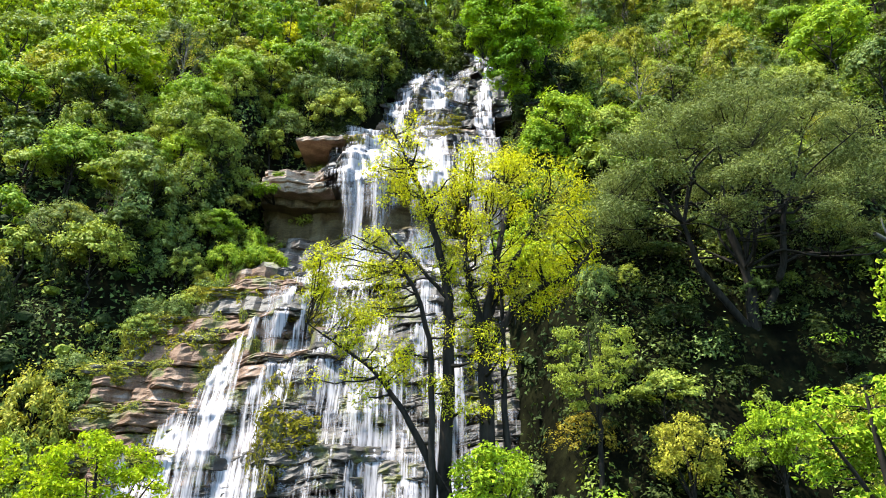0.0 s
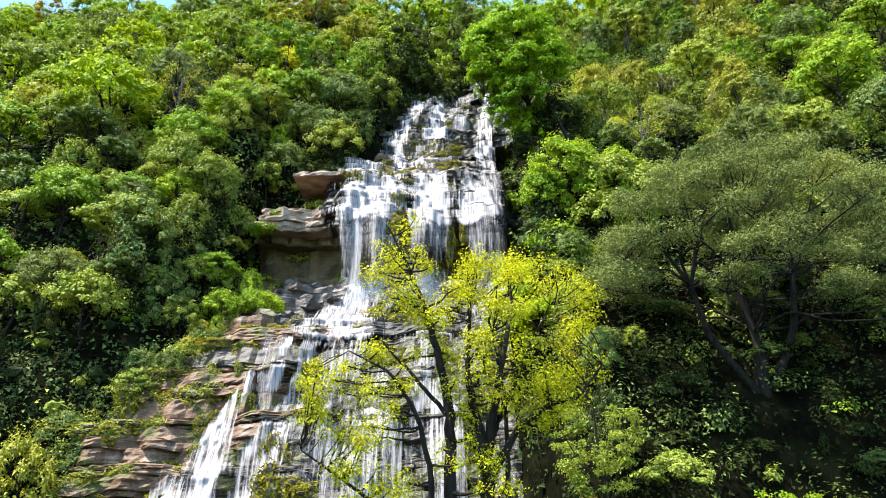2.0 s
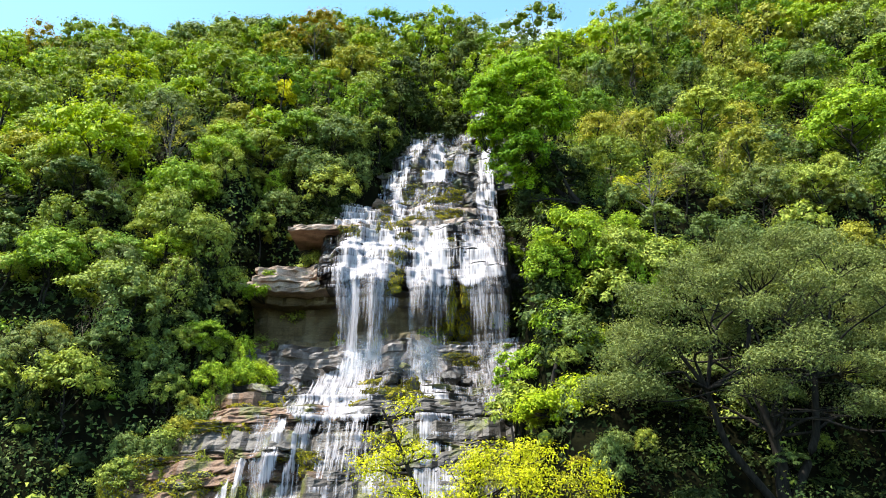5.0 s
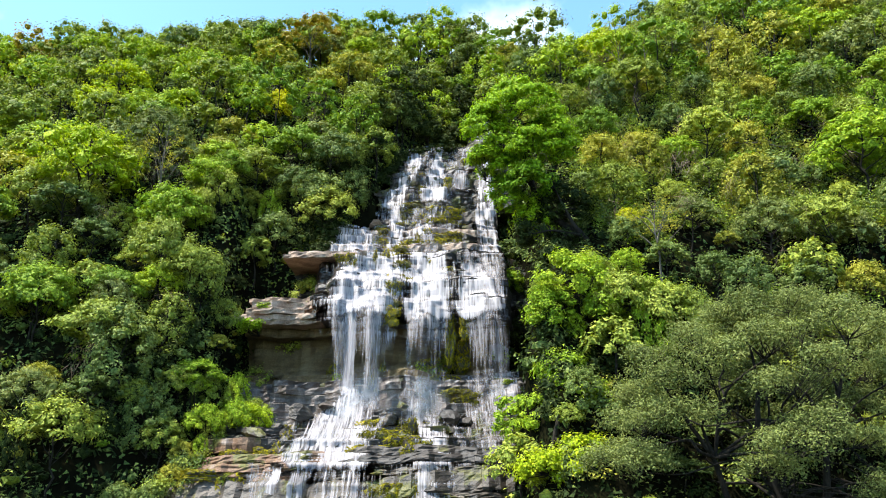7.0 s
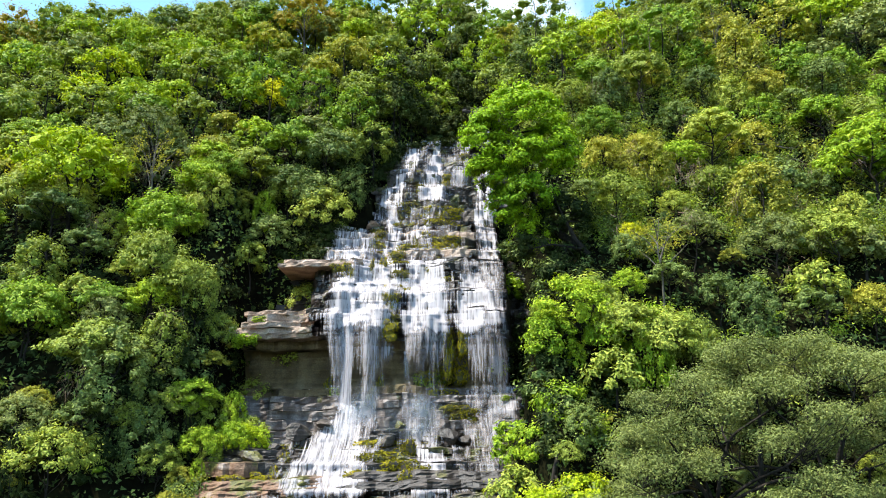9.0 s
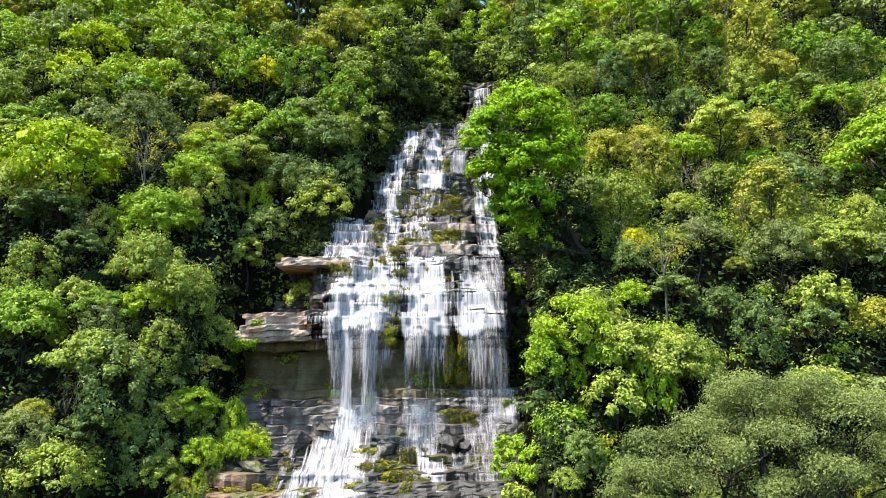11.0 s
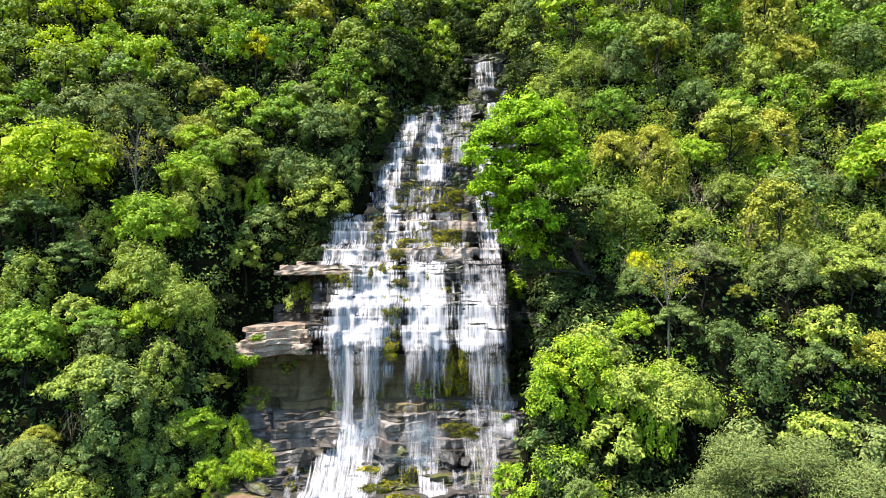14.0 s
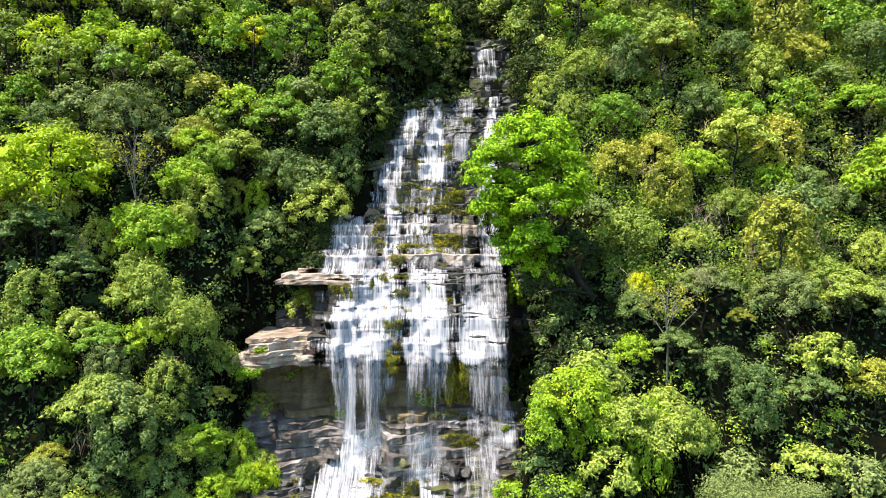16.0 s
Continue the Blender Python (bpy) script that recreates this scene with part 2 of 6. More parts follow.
# Brown hollow wall, its tone lowered for the shade under the ledge.
ROCK_SHADE = rock_material("rock_cave_shade", [(0.060, 0.038, 0.016), (0.120, 0.080, 0.034), (0.180, 0.125, 0.056), (0.25, 0.185, 0.095)], 0.85, 0.1)
# Pale bands; the top tint also paints in the wet beds' reflected light.
ROCK_BANDED = rock_material("rock_banded_sheen", [(0.018, 0.013, 0.010), (0.075, 0.055, 0.043), (0.21, 0.17, 0.145), (0.46, 0.40, 0.37)], 0.3, 0.25)
SOIL = soil_material()
WATER = water_material("white_water", 0.14, 6.0)
VEIL = water_material("water_veil", -0.12, 8.0, soft=1.5)
RAPID = water_material("white_rapids", 0.14, 4.5, torn=1.6)
THIN = water_material("water_film", -0.70, 5.0)


# ---- mesh helpers ----
def mesh_object(name, verts, faces, mat, parent=None, label="", smooth=False, flow=None, edge=None):
    me = bpy.data.meshes.new(name)
    verts = np.asarray(verts, dtype=np.float32)
    faces = np.asarray(faces, dtype=np.int32)
    k = faces.shape[1]
    me.vertices.add(len(verts)); me.vertices.foreach_set("co", verts.ravel())
    me.loops.add(faces.size); me.loops.foreach_set("vertex_index", faces.ravel())
    me.polygons.add(len(faces))
    me.polygons.foreach_set("loop_start", np.arange(0, faces.size, k, dtype=np.int32))
    me.polygons.foreach_set("use_smooth", np.full(len(faces), smooth))
    if flow is not None:
        layer = me.uv_layers.new(name="flow")
        layer.data.foreach_set("uv", np.asarray(flow, dtype=np.float32)[faces.ravel()].ravel())
    if edge is not None:
        layer = me.uv_layers.new(name="edge")
        layer.data.foreach_set("uv", np.asarray(edge, dtype=np.float32)[faces.ravel()].ravel())
    me.update(calc_edges=True)
    me.materials.append(mat)
    ob = new(name, me)
    if parent is not None:
        ob.parent = parent
    if label:
        tagged(ob, label)
    return ob


def tubes(paths, sides=6):
    """Tapered tubes along paths; each path is rows of x, y, z, radius."""
    V, F, base = [], [], 0
    ang = np.linspace(0, 2 * np.pi, sides, endpoint=False)
    for path in paths:
        path = np.asarray(path, float)
        pts, rad = path[:, :3], path[:, 3]
        d = np.gradient(pts, axis=0)
        d /= np.linalg.norm(d, axis=1)[:, None] + 1e-9
        ref = np.where(np.abs(d[:, 2:3]) > 0.9, np.array([[1.0, 0, 0]]), np.array([[0, 0, 1.0]]))
        u = np.cross(d, ref); u /= np.linalg.norm(u, axis=1)[:, None] + 1e-9
        w = np.cross(d, u)
        ring = pts[:, None] + rad[:, None, None] * (np.cos(ang)[None, :, None] * u[:, None] + np.sin(ang)[None, :, None] * w[:, None])
        V.append(ring.reshape(-1, 3))
        n = len(pts)
        i, j = np.meshgrid(np.arange(n - 1), np.arange(sides), indexing="ij")
        a = base + i * sides + j
        b = base + i * sides + (j + 1) % sides
        F.append(np.stack([a, b, b + sides, a + sides], -1).reshape(-1, 4))
        base += n * sides
    return np.concatenate(V), np.concatenate(F)


def bend(rng, a, b, ra, rb, n=5, sway=0.12):
    """A limb from a to b: curved and a little crooked."""
    a, b = np.asarray(a, float), np.asarray(b, float)
    t = np.linspace(0, 1, n)[:, None]
    length = np.linalg.norm(b - a)
    mid = (a + b) / 2 + np.array([0, 0, -0.10 * length]) + rng.normal(0, sway * length, 3) * np.array([1, 1, 0.5])
    p = (1 - t) ** 2 * a + 2 * t * (1 - t) * mid + t ** 2 * b
    p[1:-1] += rng.normal(0, 0.02 * length, (n - 2, 3))
    return np.concatenate([p, (ra + (rb - ra) * t ** 0.8)], 1)


def leaves(rng, centres, radii, count, size, up=0.5, flat=0.75, narrow=0.5, shell=0.55, droop=0.0, tri=False):
    """Leaf blades round clump centres, thicker towards each clump's outside, facing out and up."""
    centres, radii = np.asarray(centres, float), np.asarray(radii, float)
    share = radii ** 2 / (radii ** 2).sum()
    idx = rng.choice(len(centres), count, p=share)
    d = rng.normal(0, 1, (count, 3)); d[:, 2] += 0.25
    d /= np.linalg.norm(d, axis=1)[:, None]
    rad = radii[idx] * (shell + (1.12 - shell) * rng.random(count) ** 0.7)
    lump = 1 + 0.28 * np.sin(d[:, 0] * 5 + idx) * np.cos(d[:, 1] * 4 + 2 * idx)
    pos = centres[idx] + d * (rad * lump)[:, None] * np.array([1, 1, flat])
    nrm = d * 0.9 + np.array([0, 0, up]) + rng.normal(0, 0.55, (count, 3))
    nrm /= np.linalg.norm(nrm, axis=1)[:, None]
    ax = rng.normal(0, 1, (count, 3)) + d * 0.4 + np.array([0, 0, -droop])
    ax -= (ax * nrm).sum(1)[:, None] * nrm
    ax /= np.linalg.norm(ax, axis=1)[:, None] + 1e-9
    side = np.cross(nrm, ax)
    s = size * (0.6 + 0.8 * rng.random(count))[:, None]
    fold = nrm * s * 0.16
    if tri:     # far foliage: plain pointed blades
        v = np.stack([pos - ax * s * 0.5 + side * s * narrow * 0.5, pos - ax * s * 0.4 - side * s * narrow * 0.5, pos + ax * s * 0.6], 1).reshape(-1, 3)
        return v, np.arange(count * 3).reshape(-1, 3)
    v = np.stack([pos - ax * s * 0.5, pos + side * s * narrow * 0.5 + fold, pos + ax * s * 0.5 - fold * 0.6, pos - side * s * narrow * 0.5 + fold], 1).reshape(-1, 3)
    f = np.arange(count * 4).reshape(-1, 4)
    return v, f


def _ball(level):
    bm = bmesh.new()
    bmesh.ops.create_icosphere(bm, subdivisions=level, radius=1.0)
    unit, tris = np.array([v.co[:] for v in bm.verts]), np.array([[v.index for v in q.verts] for q in bm.faces])
    bm.free()
    return unit, tris


BALL = {k: _ball(k + 1) for k in (0, 1)}


def foliage(rng, centres, radii, per, size, hub=None, flat=0.8, narrow=0.62, up=0.30, loose=0.40, droop=0.0, core=1, ragged=0.5):
    """Leaf clumps: a lumpy mass of inner leaves, covered by blades spread evenly over its outer side."""
    c, r = np.asarray(centres, float), np.asarray(radii, float)
    n, m = len(c), int(per * 1.7)
    k = np.arange(m) + 0.5
    th, q = np.pi * (1 + 5 ** 0.5) * k, 1 - 2 * k / m
    base = np.stack([np.sqrt(1 - q * q) * np.cos(th), np.sqrt(1 - q * q) * np.sin(th), q], 1)
    turn = np.linalg.qr(rng.normal(0, 1, (n, 3, 3)))[0]
    d = np.einsum("mj,njk->nmk", base, turn) + rng.normal(0, 0.09, (n, m, 3))
    d /= np.linalg.norm(d, axis=2, keepdims=True)
    out = np.array([0, 0, 1.0]) * np.ones((n, 3)) if hub is None else c - np.asarray(hub, float)
    out = out / (np.linalg.norm(out, axis=1, keepdims=True) + 1e-6)
    side = (d * out[:, None]).sum(2) + 0.55 * d[:, :, 2] - 0.25 * d[:, :, 1]
    keep = np.argsort(-side + rng.normal(0, 0.35, side.shape), axis=1)[:, :int(per)]
    d = np.take_along_axis(d, keep[:, :, None], 1)
    j = np.arange(n)[:, None]
    lump = 1 + 0.20 * np.sin(d[:, :, 0] * 4.3 + 1.7 * j) * np.cos(d[:, :, 1] * 3.7 + 2.3 * j) + 0.14 * np.sin(d[:, :, 2] * 7.1 + d[:, :, 0] * 5.3 + j)
    twig = rng.normal(0, 1, (n, 7, 3)) + 0.5 * out[:, None]
    twig /= np.linalg.norm(twig, axis=2, keepdims=True)
    spray = np.maximum(0, np.einsum("nmk,nqk->nmq", d, twig)).max(2) ** 9      # twigs reach out past the rest
    reach = r[:, None] * lump * (0.62 + 0.62 * spray + ragged * (rng.random(lump.shape) - 0.5))
    girth = rng.uniform(0.72, 1.3, (n, 1, 3)) * np.array([1, 1, flat])
    pos = c[:, None] + d * reach[:, :, None] * girth
    nrm = d + 0.35 * out[:, None] + np.array([0, 0, up]) + rng.normal(0, loose, d.shape)
    nrm /= np.linalg.norm(nrm, axis=2, keepdims=True)
    ax = rng.normal(0, 1, d.shape) + 0.6 * d + np.array([0, 0, -droop - 0.3])
    ax -= (ax * nrm).sum(2, keepdims=True) * nrm
    ax /= np.linalg.norm(ax, axis=2, keepdims=True) + 1e-9
    sd = np.cross(nrm, ax)
    z = size * (0.6 + 0.8 * rng.random(d.shape[:2]))[:, :, None]
    v = np.stack([pos - ax * z * 0.42 + sd * z * narrow * 0.5, pos - ax * z * 0.36 - sd * z * narrow * 0.5, pos + ax * z * 0.62], 2).reshape(-1, 3)
    f = np.arange(len(v)).reshape(-1, 3)
    if core < 0:
        return v, f
    unit, tris = BALL[core]
    lump = 1 + 0.20 * np.sin(unit[None, :, 0] * 4.3 + 1.7 * j) * np.cos(unit[None, :, 1] * 3.7 + 2.3 * j) + rng.normal(0, 0.14, (n, len(unit)))
    w = (c[:, None] + unit[None] * (r[:, None] * 0.44 * lump)[:, :, None] * girth).reshape(-1, 3)
    g = (tris[None] + (np.arange(n) * len(unit))[:, None, None]).reshape(-1, 3)
    return np.concatenate([w, v]), np.concatenate([g, f + len(w)])


def crown_clumps(rng, radius, height, shape, bare, number):
    """Where the leaf clumps of one crown lie, about its foot: centres and radii."""
    cs, rs = [], []
    low = height * bare
    for i in range(number):
        u, g = (i + rng.uniform(0.2, 0.8)) / number, i * 2.4 + rng.uniform(-0.4, 0.4)
        if shape == "dome":
            q = 1.0 - 1.25 * u
            o = math.sqrt(max(0.0, 1 - q * q)) * rng.uniform(0.5, 1.0)
            zz, rr = low + (height - low) * (0.42 + 0.44 * q), rng.uniform(0.16, 0.34)
        elif shape == "umbrella":
            o = math.sqrt(u) * rng.uniform(0.75, 1.0)
            zz, rr = height * (0.92 - 0.34 * o * o + rng.uniform(-0.06, 0.03)), rng.uniform(0.15, 0.27)
        else:                        # a climber-hung crown, with long curtains below
            q = 1.0 - 1.7 * u
            o = min(1.0, math.sqrt(max(0.0, 1 - max(q, 0) ** 2))) * rng.uniform(0.55, 0.8) * (1 + 0.25 * min(0, q))
            zz, rr = low + (height - low) * (0.48 + 0.42 * q), rng.uniform(0.15, 0.30)
        cs.append((radius * o * math.cos(g), radius * o * math.sin(g), zz)); rs.append(radius * rr)
    return np.array(cs), np.array(rs)


# ---- lie of the land ----
def smooth01(t):
    t = np.clip(t, 0, 1)
    return t * t * (3 - 2 * t)


L_Y = [-40, 0, 20, 35, 44, 50, 57, 65, 72, 80, 88, 96, 112, 150, 220]
L_Z = [0, 0, 3, 10, 19, 27, 39, 52, 60, 69, 79, 88.5, 97.5, 93, 60]
B_Y = [-40, 0, 20, 40, 44, 46.5, 49, 52, 56, 64, 67.5, 69.5, 73, 80, 96, 112, 150, 220]
B_Z = [0, 0, 3, 8, 10, 15, 21, 26, 29, 31.5, 43, 51, 60, 69, 88.5, 98.8, 93, 60]
C_Y = [-40, 0, 25, 42, 44, 46.5, 49, 52.5, 57, 62.5, 64, 70, 74, 78, 85, 88, 92, 100, 112, 150, 220]
C_Z = [0, 0, 3, 3, 8, 14, 18, 24, 27, 30, 40, 46, 51, 59, 67, 73, 81, 94, 101.5, 93, 60]
R_Y = [-40, 0, 20, 30, 36, 44, 48, 54, 61, 66, 70, 80, 100, 115, 150, 220]
R_Z = [0, 0, 3, 7, 15, 30, 37, 45, 52, 60, 66, 76, 90, 92, 86, 60]


def ground(x, y):
    """Height of the hillside: wooded slopes either side, a bench under the overhang, and a gully that holds the waterfall."""
    x, y = np.asarray(x, float), np.asarray(y, float)
    left_edge = np.interp(y, [40, 50, 60, 64, 75, 85, 95], [-10, -10, -11, -9, -5, -1, -3])
    bench_edge = np.interp(y, [40, 47, 52, 55, 57, 66, 70], [-28, -27, -24, -20.5, -18.5, -18.5, -22])
    right_edge = np.interp(y, [20, 33, 40, 50, 53, 56, 63, 66, 75, 85, 95], [8, 4.5, 4.2, 4.2, 5.0, 9.0, 9.4, 8.4, 8, 8, 6])
    w_left = smooth01((left_edge - x) / 3.5)
    w_slope = smooth01((bench_edge + 1.5 - x) / 4.0)
    w_right = smooth01((x - right_edge + 0.5) / 4.0)
    side_z = np.interp(y, B_Y, B_Z) * (1 - w_slope) + np.interp(y, L_Y, L_Z) * w_slope
    z = np.interp(y, C_Y, C_Z) * (1 - w_left - w_right) + side_z * w_left + np.interp(y, R_Y, R_Z) * w_right
    rough = 0.9 * np.sin(x * 0.31 + 1.7 * np.sin(y * 0.13)) + 0.7 * np.sin(y * 0.37 + 1.3 * np.sin(x * 0.19)) + 0.4 * np.sin(x * 0.9 + y * 0.7)
    z = z + rough * (0.2 + 0.8 * (w_slope + w_right)) * smooth01((y - 15) / 20)
    z = z + 9 * smooth01((x - 22) / 22) * smooth01((y - 72) / 16) * smooth01((150 - y) / 40)
    far = smooth01((np.abs(x) - 60) / 160)
    reach = smooth01((np.hypot(x, y - 60) - 180) / 500)
    return (z + far * 6 * np.sin(x * 0.02)) * (1 - reach)


def build_ground():
    def axis(lo, hi, step, out):
        core = np.arange(lo, hi + step, step)
        grow = step * np.cumsum(1.35 ** np.arange(1, out))
        return np.concatenate([(lo - grow)[::-1], core, hi + grow])
    xs, ys = axis(-95, 85, 1.8, 22), axis(-30, 130, 1.5, 22)
    X, Y = np.meshgrid(xs, ys)
    V = np.stack([X, Y, ground(X, Y)], -1).reshape(-1, 3)
    nx = len(xs)
    i, j = np.meshgrid(np.arange(len(ys) - 1), np.arange(nx - 1), indexing="ij")
    a = (i * nx + j).ravel()
    F = np.stack([a, a + 1, a + nx + 1, a + nx], 1)
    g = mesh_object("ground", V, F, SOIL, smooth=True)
    tagged(g, "steep forest soil of the wooded hillside, blackened as shade", "ground", kind="structure")


build_ground()


# ---- the bedded rock under the waterfall ----
P_Z = [2, 12, 19.7, 24, 27, 28.6, 29.4, 30.2, 31.2, 33, 34.6, 35.3, 36.4, 38.9, 39.5, 41.6, 42.0, 43.6, 44.2, 44.6, 46.4, 47.0, 47.6, 50, 53, 54, 58, 61, 64.6, 66, 66.6, 68.6, 70, 73, 76]
P_Y = [41.5, 44, 46.6, 48.9, 51, 52.3, 54.2, 55.6, 57.2, 58.7, 59.4, 61.2, 61.9, 61.8, 59.0, 59.2, 59.9, 60.2, 60.9, 61.6, 62.0, 62.8, 65, 67.8, 71.2, 72.4, 73.6, 75.5, 77.3, 78.2, 82.5, 83.6, 84.2, 85, 88]


def crag(x, z):
    """Small wandering of the rock front, in metres."""
    low = smooth01((28.5 - z) / 1.5) * smooth01((-12 - x) / 3)
    return (low * (0.35 * np.sin(x * 0.9 + 0.4 * z) + 0.15 * np.sin(x * 2.1 - 0.6 * z)) + 0.45 * np.sin(x * 0.55 + z * 0.21) + 0.3 * np.sin(x * 1.3 - z * 0.5 + 1.0) + (0.12 * np.sin(x * 3.1 + z * 1.7)
            + 0.06 * np.sin(x * 7.3 + 2.0 * z)) * np.where(z < 28.5, 1.1, 1.0))


def rock_front(x, z):
    hollow = (1.3 * smooth01((-9.6 - x) / 1.0) + 4.4 * smooth01((-11.6 - x) / 1.4)) * smooth01((z - 41.85) / 0.2) * smooth01((46.55 - z) / 0.2)
    hollow = hollow + 2.8 * smooth01((-14.2 - x) / 0.9) * smooth01((z - 30.6) / 0.8) * smooth01((35.6 - z) / 0.4)
    notch = 1.7 * smooth01((x + 13.8) / 0.6) * smooth01((-9.2 - x) / 0.6) * smooth01((z - 21.4) / 0.4) * smooth01((24.3 - z) / 0.3)
    knoll = 1.6 * smooth01((x + 5.4) / 1.0) * smooth01((-0.6 - x) / 1.2) * smooth01((z - 30.5) / 1.0) * smooth01((36.4 - z) / 1.2)
    recess = 4.6 * smooth01((x - 5.9) / 0.8) * smooth01((z - 36) / 1.0) * smooth01((56 - z) / 2.0)
    calm = 1 - 0.75 * smooth01((z - 46.3) / 0.2) * smooth01((47.5 - z) / 0.2) * smooth01((-9.0 - x) / 1.0)      # the straight upper slab
    return np.interp(z, P_Z, P_Y) + crag(x, z) * calm + hollow + notch - knoll + recess


def rock_left(z):
    return np.interp(z, [4, 12, 20, 27, 29, 32, 41, 42.5, 47, 48, 53, 56, 60, 64.5, 65.6, 67, 75], [-28, -26.5, -24.5, -19, -18, -20, -17.8, -16, -14.2, -12, -11, -9, -6.4, -4.6, 0.5, 3.2, 4])


def rock_right(z):
    return np.interp(z, [4, 28, 30, 35, 36.5, 53, 55, 66, 75], [6, 6, 6.4, 6.4, 11.4, 11.4, 7.4, 7.6, 8])


BEDS = []      # z low, z high, how far the bed stands proud


def lay_beds():
    rng = np.random.default_rng(5)
    z = 4.0
    while z < 75:
        if 35.2 <= z < 38.6:
            th, out = 3.4, 0.0
        elif 38.6 <= z < 47.2:
            th = next(q for q in (39.5, 39.9, 40.4, 40.9, 41.6, 42.0, 42.8, 43.6, 43.9, 44.6, 45.2, 45.7, 46.4, 46.8, 47.3) if q > z + 0.05) - z
            out = rng.uniform(-0.10, 0.14)
        elif z < 26.6:
            th, out = (rng.uniform(0.15, 0.4) if rng.random() < 0.5 else rng.uniform(0.6, 1.5)), rng.uniform(-0.24, 0.18)
        elif 29.5 <= z < 34.6:
            th, out = rng.uniform(0.2, 0.95), rng.uniform(-0.35, 0.35)
        elif 26.9 <= z < 27.6:
            th, out = 0.6, 0.55
        elif rng.random() < 0.09:
            th, out = rng.uniform(0.25, 0.5), rng.uniform(-0.6, -0.35)
        elif rng.random() < 0.4:
            th, out = rng.uniform(0.2, 0.4), rng.uniform(-0.10, 0.14)
        else:
            th, out = rng.uniform(0.5, 1.5), rng.uniform(-0.15, 0.25)
        BEDS.append((z, z + th, out))
        z += th


lay_beds()
BED_LOW = np.array([b[0] for b in BEDS])
BED_OUT = np.array([b[2] for b in BEDS])
BED_MID = np.array([(b[0] + b[1]) / 2 for b in BEDS])


def wander(x, k):
    """How one bed's edge strays from the rest."""
    stray = 0.22 * np.sin(x * 0.83 + 2.1 * k) + 0.13 * np.sin(x * 2.2 + 3.7 * k) + 0.06 * np.sin(x * 5.3 + 1.3 * k)
    return stray * np.where(BED_MID[k] < 28.5, 0.5, np.where(np.abs(BED_MID[k] - 46.85) < 0.5, 0.35, 1.0))


def face(x, z):
    """The stepped rock front, bed by bed: smaller y stands nearer to the valley."""
    k = np.clip(np.searchsorted(BED_LOW, z, side="right") - 1, 0, len(BEDS) - 1)
    return rock_front(x, BED_MID[k]) - BED_OUT[k] + wander(x, k)


def noise_1d(x, k):
    return 0.5 + 0.25 * np.sin(1.7 * x + 4.1 * k) + 0.25 * np.sin(3.9 * x + 2.3 * k + 1.0)


